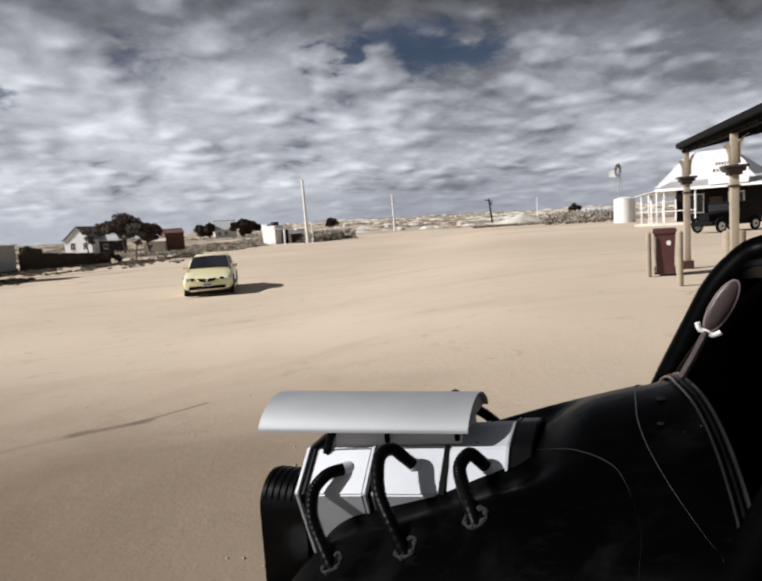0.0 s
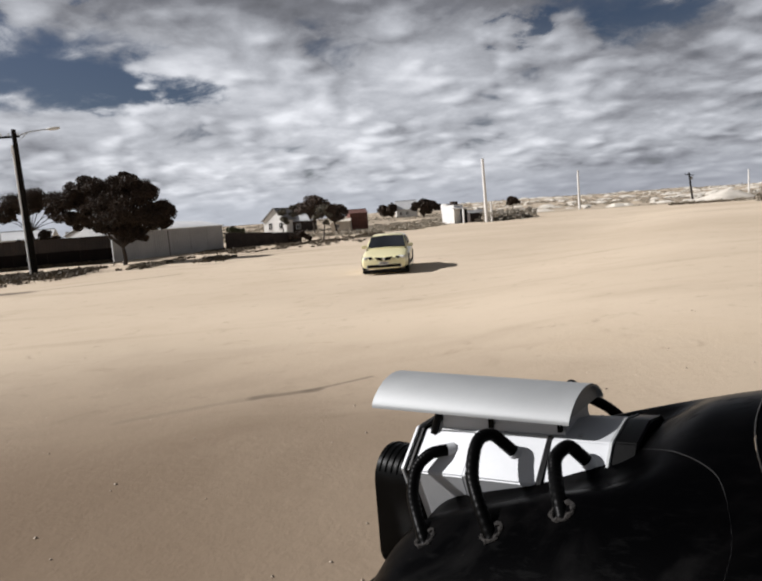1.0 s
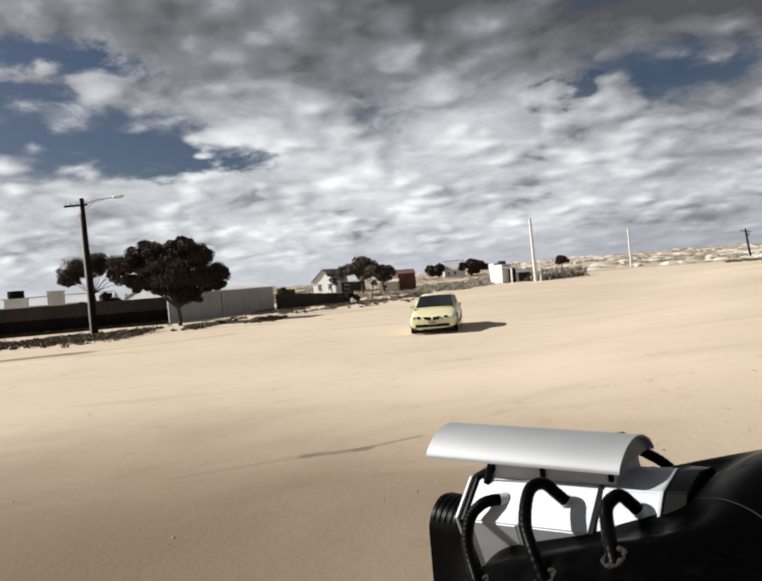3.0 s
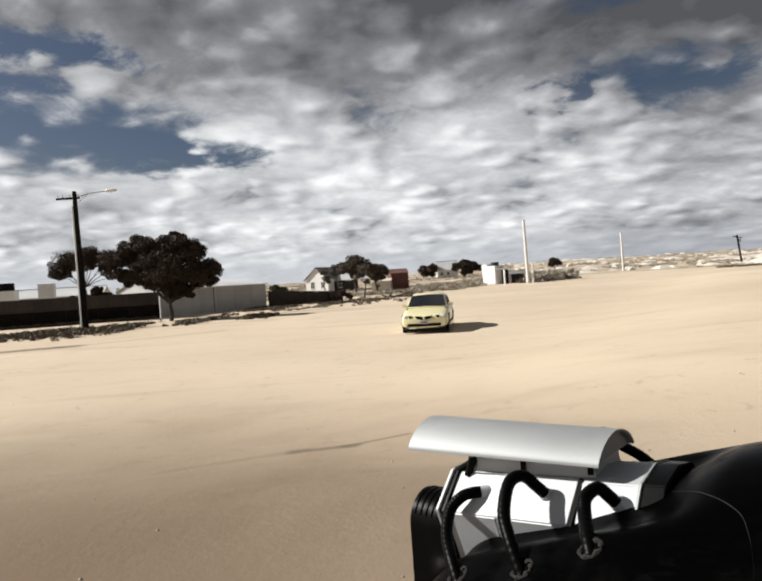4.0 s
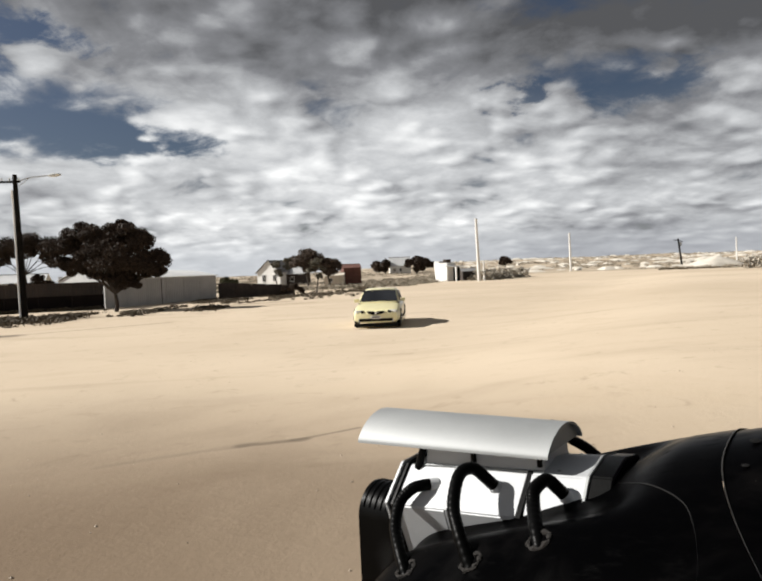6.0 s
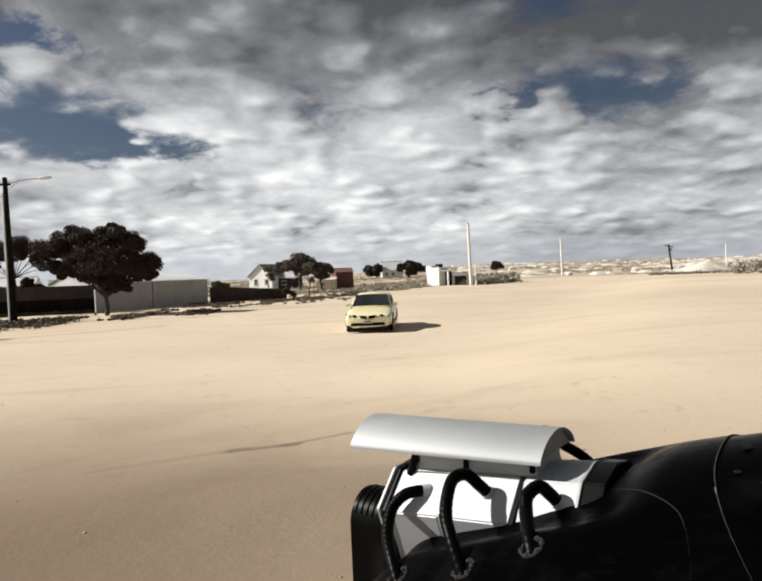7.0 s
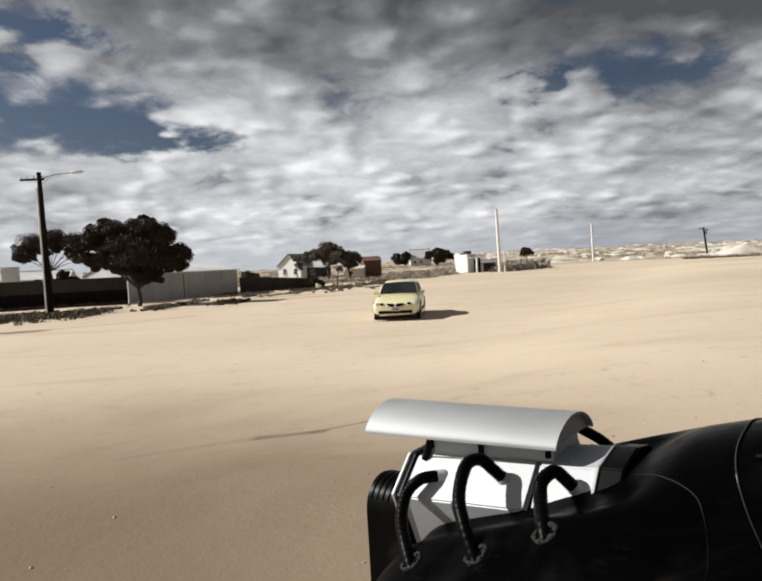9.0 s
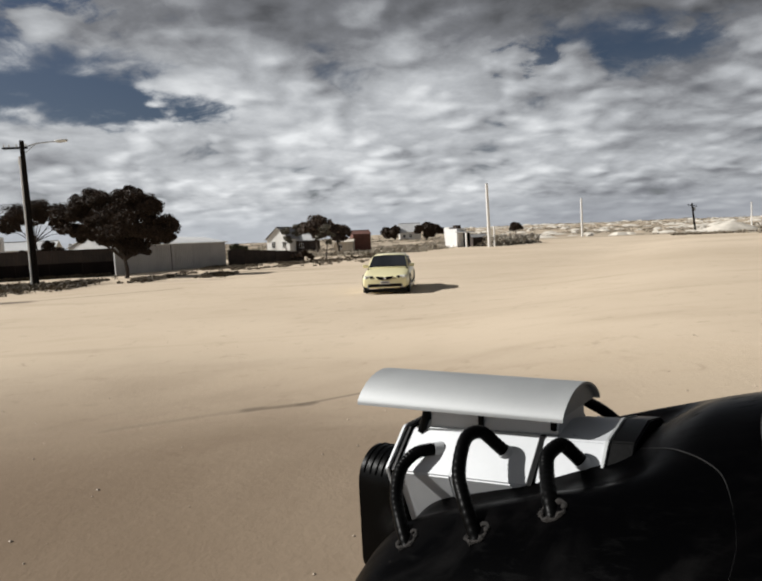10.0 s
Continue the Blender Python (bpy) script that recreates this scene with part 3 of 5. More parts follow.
    for k, off in enumerate((0.0, 0.013, 0.026)):
        edge = [Vector(screen(u, 0.0)) + Vector((0.004 - off, 0, 0.004 - 0.27 * off)) for u in steps(-1.02, 1.02, 40)]
        part("screen_seal", tube(B(), edge, 0.0062 - 0.0012 * k, 8), BLACK_RUBBER if k == 1 else SEAL, car, "ribbed black windscreen seal")
    top = [Vector(screen(u, 1.0)) for u in steps(-1, 1, 24)]
    part("screen_header", tube(B(), top, 0.022, 8), BLACK_PAINT, car)
    for s, y, r in ((-0.205, -0.06, 0.013), (-0.212, -0.185, 0.008)):
        bm = B()
        bmesh.ops.create_uvsphere(bm, u_segments=14, v_segments=8, radius=r, matrix=pose(s, y, hood_z(s, y)) @ Matrix.Diagonal((1, 1.6, 0.16, 1)))
        part("washer_jet", bm, DARK, car, "small black washer jet")
    # interior; unseen headlining and rear panel added to keep daylight out
    part("dashboard", box(B(), (0.16, 0, 0.98), (0.22, 0.98, 0.2), 0, 0.05), DARK, car)
    for y in (-0.3, 0.3):
        part("front_seat", box(B(), (0.75, y, 0.95), (0.16, 0.44, 0.75), 0, 0.06, -10), DARK, car)
    part("headlining", sheet(B(), lambda u, v: tuple(Vector(roof(u, v)) - Vector((0, 0, 0.05))), steps(0.03, 0.9, 10), steps(-0.95, 0.95, 8), 0.01), DARK, car)
    part("rear_light_block", box(B(), (1.45, 0, 1.2), (0.05, 1.0, 0.62), 0, 0.02, -12), DARK, car)
    part("rear_shelf", box(B(), (1.2, 0, 0.98), (0.9, 1.0, 0.06), 0, 0.02), DARK, car)
    bm = B()
    bmesh.ops.create_uvsphere(bm, u_segments=24, v_segments=14, radius=1, matrix=pose(CHARM_AT.x, CHARM_AT.y, CHARM_AT.z, 0, 28, 0) @ Matrix.Diagonal((0.023, 0.008, 0.070, 1)))
    m = part("oval_mirror", bm, PINK, car, "faded pinkish oval mirror on a thin stem")
    lean = Vector((math.sin(radians(28)), 0, math.cos(radians(28))))
    wide = Vector((lean.z, 0, -lean.x))
    part("mirror_rim", tube(B(), [CHARM_AT + wide * 0.023 * math.cos(a) + lean * 0.070 * math.sin(a) for a in steps(0, 2 * math.pi, 24)], 0.0028, 6, False), RIM_GREY, m)
    foot = CHARM_AT - lean * 0.069
    part("mirror_collar", tube(B(), curve_points([foot + wide * -0.028 + lean * 0.01, foot + wide * -0.015 - lean * 0.003, foot, foot + wide * 0.015 - lean * 0.003, foot + wide * 0.028 + lean * 0.012], 12), 0.0065, 8), WHITE, m, "white collar")
    part("mirror_stem", tube(B(), [foot, foot + Vector((-0.028, 0.004, -0.062)), foot + Vector((-0.056, 0.008, -0.118))], 0.009, 8), PINK, m)
    # blower casing, tilted with the bonnet: flat top, bright sloping shoulder, upright flank
    tilt = 0.095

    def up(s):
        return 0.989 + tilt * (s + 1.094)

    def section(grow=0.0, peak=0.0, edge=0.095):
        half = [(edge, 0.0), (0.19, -0.098), (0.100, -0.33)]
        ring = [(-(y + grow), z + grow * 0.8) for y, z in half] + [(y + grow, z + grow * 0.8) for y, z in half[::-1]]
        return ring + [(0.0, peak + grow)]

    def casing(name, s0, s1, mat, label, bevel=0.0, **shape):
        bm = loft(B(), [[(s, y, up(s) + z) for y, z in section(**shape)] for s in (s0, s1)])
        if bevel:
            bmesh.ops.bevel(bm, geom=list(bm.edges), offset=bevel, segments=2, affect="EDGES")
        return part(name, bm, mat, car, label)
    casing("blower_casing", -1.138, -0.962, ALLOY_PAINT, "bare aluminium blower casing", 0.004)
    casing("casing_rib", -0.958, -0.948, ALLOY_PAINT, "raised aluminium casing rib", 0.002, grow=0.010)
    casing("casing_joint", -0.966, -0.934, BLACK_RUBBER, "black casing gasket", grow=-0.004)
    casing("blower_casing", -0.938, -0.744, ALLOY_PAINT, "bare aluminium blower casing", 0.004)
    casing("end_plate", -0.743, -0.730, BLACK_RUBBER, "black end plate", grow=0.006)
    casing("rear_casing", -0.729, -0.574, ALLOY_PAINT, "bare aluminium rear casing", 0.004, edge=0.112, peak=0.022)
    casing("rear_flange", -0.576, -0.567, ALLOY, "polished rear flange", 0.002, grow=0.008, edge=0.112, peak=0.022)
    casing("end_plate", -0.566, -0.508, BLACK_RUBBER, "thick black rear plate", 0.004, grow=0.006, edge=0.112, peak=0.022)
    casing("end_plate", -1.152, -1.139, BLACK_RUBBER, "black end plate", grow=0.006)
    casing("front_flange", -1.164, -1.153, ALLOY_PAINT, "polished front flange", 0.002, grow=0.013)
    # neck under the scoop, with a welded foot and dark mounting lugs
    bm = loft(B(), [[(s, y, up(s) + z) for y, z in ((-0.092, -0.010), (-0.082, 0.060), (0.082, 0.060), (0.092, -0.010))] for s in (-1.078, -0.700)])
    part("neck", bm, ALLOY_PAINT, car, "brushed aluminium neck")
    for y in (-0.094, 0.094):
        foot = [(s, y + 0.0015 * math.sin(61 * s), up(s) + 0.002) for s in steps(-1.08, -0.70, 40)]
        part("weld_bead", tube(B(), foot, lambda q: 0.0045 + 0.0012 * math.sin(q * 90), 6), ALLOY, car, "rough weld bead")
    for s in (-0.915, -0.712):
        part("lug", box(B(), (s, -0.094, up(s) + 0.034), (0.014, 0.012, 0.040), 0, 0.004), BLACK_RUBBER, car, "small black mounting lug")
    for s in (-1.05, -0.87, -0.66):
        for y in (-0.088, 0.088):
            part("bolt", rod(B(), (s, y, up(s) - 0.004), (s, y, up(s) + 0.007), 0.006, 0.006, 6), CHROME, car)
    part("front_strut", rod(B(), (-1.105, -0.10, up(-1.105) - 0.01), (-1.088, -0.088, up(-1.088) + 0.058), 0.012, 0.012, 10), BLACK_RUBBER, car, "short black strut")

    # scoop: an arched shell, open to the front
    def scoop(a, s):
        y = -0.135 * math.cos(a)
        base = 1.048 + 0.034 * (s + 1.30) / 0.62
        rise = 0.077 - 0.014 * (s + 1.30) / 0.62
        return (s + 0.0 * a, y, base + rise * max(0.0, math.sin(a)) ** 1.5)
    bm = B()
    sheet(bm, scoop, steps(0.0, math.pi, 26), steps(-1.310, -0.672, 12), 0.007)
    sc = part("scoop", bm, ALLOY, car, "arched brushed aluminium scoop")
    back = [scoop(a, -0.690) for a in steps(0.02, math.pi - 0.02, 20)]
    bm = B()
    loft(bm, [[(s, p[1] * 0.985, p[2] - 0.004) for p in back] for s in (-0.692, -0.686)])
    part("scoop_back", bm, ALLOY, sc, "grey scoop back plate")
    # drive belt in front of the casing
    ring = []
    for i in range(32):
        a = 2 * math.pi * i / 32
        ring.append((0.098 * math.cos(a), 0.775 + 0.098 * math.sin(a) if math.sin(a) > 0 else 0.55 + 0.098 * math.sin(a)))
    belt = part("drive_belt", loft(B(), [[(s, y, z) for y, z in ring] for s in (-1.352, -1.195)]), BLACK_RUBBER, car, "ribbed black drive belt")
    for s in steps(-1.335, -1.20, 6):
        part("belt_rib", tube(B(), [(s, y * 1.012, 0.775 + (z - 0.775) * 1.012) for y, z in ring if z > 0.80], 0.0025, 6, False), BLACK_RUBBER, belt)
    # hoses from the casing into the bonnet, both sides
    paths = (((-0.953, -0.390, 0.775), (-1.012, -0.343, 0.828), (-1.070, -0.280, 0.866), (-1.094, -0.220, 0.912), (-1.075, -0.185, 0.944), (-1.050, -0.160, 0.953), (-1.022, -0.125, 0.950)),
             ((-0.766, -0.395, 0.862), (-0.822, -0.352, 0.928), (-0.866, -0.300, 0.973), (-0.889, -0.225, 1.027), (-0.872, -0.178, 1.036), (-0.846, -0.148, 1.002), (-0.815, -0.115, 0.955)),
             ((-0.586, -0.388, 0.91), (-0.622, -0.337, 0.962), (-0.662, -0.260, 0.998), (-0.675, -0.220, 1.023), (-0.661, -0.176, 1.037), (-0.639, -0.157, 1.014), (-0.612, -0.135, 0.975)))
    rng = random.Random(4)
    for path, shift, lift in zip(paths, (0.0, 0.095, None), (0.0, 0.045, 0.0)):
        for side in (1, -1):
            if side < 0 and shift is None:
                continue
            if side < 0:
                path = [(s + shift, y, z + lift) for s, y, z in path]
            pts = curve_points([(s, y * side, z) for s, y, z in path], 120)
            h = part("hose", tube(B(), pts, lambda t: 0.0172 + 0.0005 * math.sin(t * 120 * math.pi * 0.5), 12), HOSE, car, "black ribbed flexible hose")
            s, y, _ = next((q for q in pts if q.z > hood_z(q.x, q.y) - 0.018), pts[0])
            bm = B()
            ringp = [(s + (0.021 + 0.006 * rng.random()) * math.cos(a), y + (0.019 + 0.006 * rng.random()) * math.sin(a)) for a in steps(0, 2 * math.pi, 18)[:-1]]
            ringp.append(ringp[0])
            tube(bm, [(a, b, hood_z(a, b) + 0.001) for a, b in ringp], lambda t: 0.0052 + 0.0030 * math.sin(37 * t), 7, False)
            part("grommet", bm, SEALANT, h, "rough crumbling sealant ring")
            tip, back = Vector(path[-1]), Vector(path[-2])
            way = (tip - back).normalized()
            a, b = back.lerp(tip, 0.45), tip
            part("collar", rod(B(), (a.x, a.y * side, a.z), (b.x, b.y * side, b.z), 0.0190, 0.0205, 20), ALLOY_PAINT, h, "silver hose collar")


build_black_car()


# ---------------------------------------------------------------- yellow sedan on the flat
def wheel_parts(owner, x, y, r, w, side):
    wh = part("wheel", rod(B(), (x, y, r), (x, y + side * w, r), r * 0.62, r * 0.62, 24), STEEL, owner)
    part("tyre", tube(B(), [(x + (r * 0.8) * math.cos(a), y + side * w * 0.5, r + (r * 0.8) * math.sin(a)) for a in steps(0, 2 * math.pi, 28)], r * 0.22, 10, False), BLACK_RUBBER, wh)
    for i in range(5):
        a = 2 * math.pi * i / 5
        part("spoke", box(B(), (x + r * 0.32 * math.cos(a), y + side * (w + 0.004), r + r * 0.32 * math.sin(a)), (r * 0.52, 0.02, 0.05), 0, 0, -math.degrees(a)), CHROME, wh)
    return wh


def build_sedan():
    # front is -x of the car
    car = empty("sedan", (1.5, 24.9, terrain(1.5, 24.9)), 81.5, "pale yellow four-door sedan with dark windows", "car")
    car.scale = (0.96, 0.95, 0.98)
    rings = []
    for x, w, lo, hi in ((-2.40, 0.62, 0.26, 0.58), (-2.33, 0.80, 0.25, 0.66), (-2.05, 0.89, 0.24, 0.74), (-1.4, 0.915, 0.24, 0.86), (-0.9, 0.92, 0.24, 0.93), (-0.2, 0.92, 0.24, 0.95),
                         (0.8, 0.92, 0.24, 0.97), (1.5, 0.91, 0.2, 0.98), (2.1, 0.87, 0.22, 0.98), (2.35, 0.80, 0.28, 0.93), (2.42, 0.66, 0.36, 0.80)):
        ring = []
        for i in range(28):
            a = 2 * math.pi * i / 28
            c, d = math.cos(a), math.sin(a)
            ring.append((x, w * math.copysign(abs(c) ** 0.42, c), (lo + hi) / 2 + (hi - lo) / 2 * math.copysign(abs(d) ** 0.42, d)))
        rings.append(ring)
    part("body", loft(B(), rings), YELLOW, car)
    rings = []
    for x, w, h in ((-0.98, 0.80, 0.93), (-0.62, 0.77, 1.16), (-0.22, 0.69, 1.385), (0.15, 0.66, 1.43), (0.75, 0.66, 1.435), (1.15, 0.65, 1.39), (1.55, 0.65, 1.18), (1.95, 0.69, 0.97)):
        rings.append([(x, -0.80 if h < 1.0 else -0.78, 0.92), (x, -w - 0.02, h - 0.08), (x, -w + 0.08, h), (x, 0, h + 0.015), (x, w - 0.08, h), (x, w + 0.02, h - 0.08), (x, 0.80 if h < 1.0 else 0.78, 0.92)])
    part("cabin", loft(B(), rings), YELLOW, car)
    # glass, set just proud of the shell
    part("windscreen", sheet(B(), lambda u, v: (-0.955 + 0.70 * u, v * (0.81 - 0.13 * u), 0.975 + 0.425 * u + 0.03 * (1 - v * v)), steps(0.02, 0.93, 6), steps(-0.93, 0.93, 8), 0.05), CAR_GLASS, car)
    part("rear_window", sheet(B(), lambda u, v: (1.93 - 0.72 * u, v * (0.66 - 0.08 * u), 1.03 + 0.40 * u + 0.03 * (1 - v * v)), steps(0.02, 0.93, 6), steps(-0.93, 0.93, 8), 0.05), CAR_GLASS, car)
    for side in (-1, 1):
        for x0, x1, t0, t1 in ((-0.72, 0.28, -0.18, 0.26), (0.36, 1.45, 0.36, 1.08)):
            bm = B()
            loft(bm, [[(x0, side * (0.80 + o), 0.955), (x1, side * (0.80 + o), 0.965), (t1, side * (0.70 + o), 1.33), (t0, side * (0.70 + o), 1.33)] for o in (-0.01, 0.012)])
            part("side_window", bm, CAR_GLASS, car)
        part("headlight", box(B(), (-2.22, side * 0.66, 0.655), (0.2, 0.26, 0.10), side * 22, 0.03), LAMP_GLASS, car, "clear headlight")
        m = part("mirror", box(B(), (-0.60, side * 0.94, 1.0), (0.12, 0.2, 0.13), 0, 0.03), YELLOW, car)
        for x in (-1.5, 1.35):
            wheel_parts(car, x, side * 0.72, 0.33, 0.2, side)
            bm = B()
            tube(bm, [(x + 0.37 * math.cos(a), side * 0.905, 0.33 + 0.37 * math.sin(a)) for a in steps(0, math.pi, 18)], 0.025, 6)
            part("wheel_arch", bm, DARK, car)
        part("tail_light", box(B(), (2.37, side * 0.62, 0.78), (0.08, 0.36, 0.16), -side * 15, 0.02), MAROON, car)
        part("fog_lamp", rod(B(), (-2.41, side * 0.62, 0.33), (-2.36, side * 0.62, 0.33), 0.05, 0.06, 16), LAMP_GLASS, car)
        part("sill", box(B(), (-0.05, side * 0.92, 0.24), (2.3, 0.05, 0.12), 0, 0.02), YELLOW, car)
    for side in (-1, 1):
        bm = loft(B(), [[(x, side * 0.04, 0.555), (x, side * 0.25, 0.585), (x, side * 0.34, 0.685), (x, side * 0.05, 0.665)] for x in (-2.46, -2.34)])
        part("grille", bm, DARK, car, "dark slanted grille opening")
        part("headlight_shade", box(B(), (-2.27, side * 0.53, 0.645), (0.2, 0.13, 0.10), side * 22, 0.02), DARK, car, "dark inner headlight")
    part("air_intake", box(B(), (-2.405, 0, 0.36), (0.03, 1.28, 0.11), 0, 0.01), DARK, car, "wide dark lower air intake")
    # splitter deepened in near black to carry the shadow under the bumper
    part("splitter_shade", box(B(), (-2.30, 0, 0.17), (0.20, 1.66, 0.11), 0, 0.015), DARK, car)
    part("badge", box(B(), (-2.425, 0, 0.61), (0.012, 0.10, 0.075), 0, 0.01), CHROME, car)
    p = part("plate", box(B(), (-2.43, 0, 0.46), (0.012, 0.37, 0.11), 0, 0.004), WHITE, car)
    part("plate_bar", box(B(), (-2.438, 0, 0.46), (0.006, 0.28, 0.05)), INK, p)


build_sedan()


# ---------------------------------------------------------------- poles
def pole_base(x, y):
    return (x, y, terrain(x, y) - 0.05)


def build_street_lamp():
    x, y = -19.6, 40.3
    t = empty("street_lamp", pole_base(x, y), 0, "tall weathered timber power pole with a street light arm", "street lamp")
    part("pole", rod(B(), (0, 0, 0), (-0.12, 0, 8.95), 0.19, 0.13, 16), POLE_WOOD, t)
    # white strip added along the pole to paint its sunlit edge
    part("sunlit_strip", tube(B(), [(-0.21, -0.12, 0.0), (-0.22, -0.12, 2.5), (-0.265, -0.10, 8.0)], 0.06, 10), SUNLIT_WHITE, t, "white strip for the sunlit edge of the pole")
    part("crossarm", box(B(), (-0.55, 0, 8.52), (1.5, 0.1, 0.12), 0, 0.01), POLE_WOOD, t)
    for dx in (-1.2, -0.9, -0.45, 0.1):
        part("insulator", rod(B(), (dx, 0, 8.58), (dx, 0, 8.76), 0.05, 0.03, 10), LAMP_GLASS, t)
    arm = part("lamp_arm", tube(B(), curve_points([(-0.1, 0, 8.45), (0.6, 0, 8.72), (1.3, 0, 8.80), (1.95, 0, 8.84)], 14), 0.035, 8), STEEL, t)
    bm = B()
    bmesh.ops.create_uvsphere(bm, u_segments=16, v_segments=10, radius=1, matrix=pose(2.25, 0, 8.86, 0, -3) @ Matrix.Diagonal((0.42, 0.17, 0.11, 1)))
    part("lamp_head", bm, LAMP_GLASS, arm, "pale street light head")
    part("brace", tube(B(), [(-0.1, 0, 8.1), (0.7, 0, 8.70)], 0.018, 6), STEEL, t)
    part("fuse_box", box(B(), (-0.28, 0, 7.65), (0.22, 0.18, 0.28), 0, 0.02), WHITE, t)


def build_pole(name, x, y, h, r, mat, label, lean=0.0, arm=False):
    t = empty(name, pole_base(x, y), 0, label, "pole", "poles across the flat")
    part("shaft", rod(B(), (0, 0, 0), (lean, 0, h), r, r * 0.72, 14), mat, t)
    part("cap", rod(B(), (lean, 0, h), (lean, 0, h + 0.08), r * 0.8, r * 0.5, 14), STEEL, t)
    if arm:
        part("crossarm", box(B(), (lean * 0.93, 0, h - 0.5), (2.2, 0.14, 0.16), 0, 0.01, 12), POLE_WOOD, t)
        part("transformer", rod(B(), (lean * 0.9 + 0.5, 0.1, h - 1.7), (lean * 0.9 + 0.5, 0.1, h - 0.9), 0.3, 0.3, 14), STEEL, t)
    return t


build_street_lamp()
build_pole("white_pole", 20.3, 92.3, 9.2, 0.26, POLE_PALE, "tall pale concrete pole at the edge of the flat", -0.2)
build_pole("stub_pole", 21.15, 92.6, 3.0, 0.16, POLE_PALE, "short pale post beside the tall pole", -0.05)
build_pole("white_pole", 54.6, 147.5, 9.0, 0.26, POLE_PALE, "tall pale concrete pole far along the road", -0.15)
build_pole("timber_pole", 81.2, 146.2, 6.4, 0.24, POLE_WOOD, "dark timber pole with a tilted crossarm", -0.8, True)
build_pole("white_pole", 108.9, 167.8, 6.4, 0.2, POLE_PALE, "slim pale pole far off on the ridge", -0.1)


# ---------------------------------------------------------------- trees
def build_tree(x, y, h, blobs, mat, label, seed, trunk_r=0.22, trunks=((0, 0),), leaf=0.15, per=150, z0=None, name="tree"):
    """A tapered trunk with limbs to each clump of the crown; blobs: (dx, dy, z, r)."""
    rng = random.Random(seed)
    base = terrain(x, y) if z0 is None else z0
    t = empty(name, (x, y, base - 0.05), 0, label, "tree")
    centres, bm = [], B()
    forks = []
    for bx, by in trunks:
        lowest = min(z - r for *_, z, r in blobs)
        top = (bx * 0.3 + rng.uniform(-0.2, 0.2), by * 0.3, max(0.5, lowest * 0.9 + 0.3))
        tube(bm, curve_points([(bx, by, 0), (bx * 0.8 + 0.06, by * 0.8, top[2] * 0.5), top], 8), lambda q: trunk_r * (1.25 - 0.45 * q), 10)
        forks.append(top)
    for dx, dy, z, r in blobs:
        f = min(forks, key=lambda p: (p[0] - dx) ** 2 + (p[1] - dy) ** 2)
        mid = ((f[0] + dx) / 2 + rng.uniform(-0.2, 0.2), (f[1] + dy) / 2, (f[2] + z) / 2 + 0.2)
        tube(bm, curve_points([f, mid, (dx, dy, z)], 6), lambda q: trunk_r * 0.55 * (1 - 0.8 * q), 7)
        n = max(5, int(15 * r))
        for _ in range(n):
            a, e, q = rng.uniform(0, 6.283), rng.uniform(-0.6, 1.4), r * rng.uniform(0.35, 0.85)
            centres.append((dx + q * math.cos(a) * math.cos(e), dy + q * math.sin(a) * math.cos(e), z + q * 0.75 * math.sin(e), r * rng.uniform(0.28, 0.52)))
    part("trunk", bm, BARK, t)
    ob = new("crown", leaf_mesh("crown", rng, centres, leaf, per, mat))
    ob.parent = t
    return t


build_tree(-15.7, 45.0, 6.5, ((0.5, 0, 5.5, 1.25), (-2.3, 0.3, 5.35, 1.3), (-1.1, 0, 5.2, 1.3), (1.7, 0.2, 4.65, 1.35), (-3.2, 0, 4.6, 1.3), (2.65, 0, 3.5, 1.2), (0.2, -0.6, 3.9, 1.8), (-1.5, -0.3, 3.6, 1.5), (1.5, -0.5, 2.9, 1.5), (-3.5, 0.2, 3.6, 0.9), (0.3, 0.5, 2.4, 1.2), (2.5, 0.2, 2.7, 0.9), (-0.7, -0.2, 2.7, 1.1), (-2.6, 0, 3.1, 0.9), (0.9, 0, 2.0, 0.9), (0.6, 0.2, 5.9, 0.8), (3.1, 0, 2.9, 0.55)),
           LEAF_DARK, "dense dark-leaved gum tree beside the fence", 11, 0.13, ((0, 0),), 0.062, 620)
build_tree(-24.9, 51.2, 6.3, ((0.1, 0, 5.2, 1.25), (-1.0, 0.2, 5.1, 1.25), (1.0, 0, 5.25, 1.25), (-1.8, 0, 4.6, 1.0), (-2.2, 0.1, 4.0, 0.75), (2.0, 0, 5.0, 1.25), (-0.5, 0.2, 4.5, 0.7), (0.7, -0.2, 4.6, 0.7), (2.8, 0.1, 4.4, 0.9), (1.7, 0.2, 4.2, 0.7), (-1.3, 0, 4.0, 0.6), (3.1, 0, 3.6, 0.65)), LEAF_DARK, "spreading thin-stemmed gum tree behind the fence", 12, 0.075, ((-0.2, 0), (0.3, 0.2)), 0.055, 320)
build_tree(-23.9, 51.4, 2.8, ((0, 0, 2.4, 0.75), (0.5, 0.2, 2.0, 0.7), (-0.5, 0, 2.0, 0.6), (-2.0, 0, 1.9, 0.5)), LEAF_DARK, "dark rounded bush behind the fence", 24, 0.05, ((0, 0),), 0.06, 220, None, "bush")
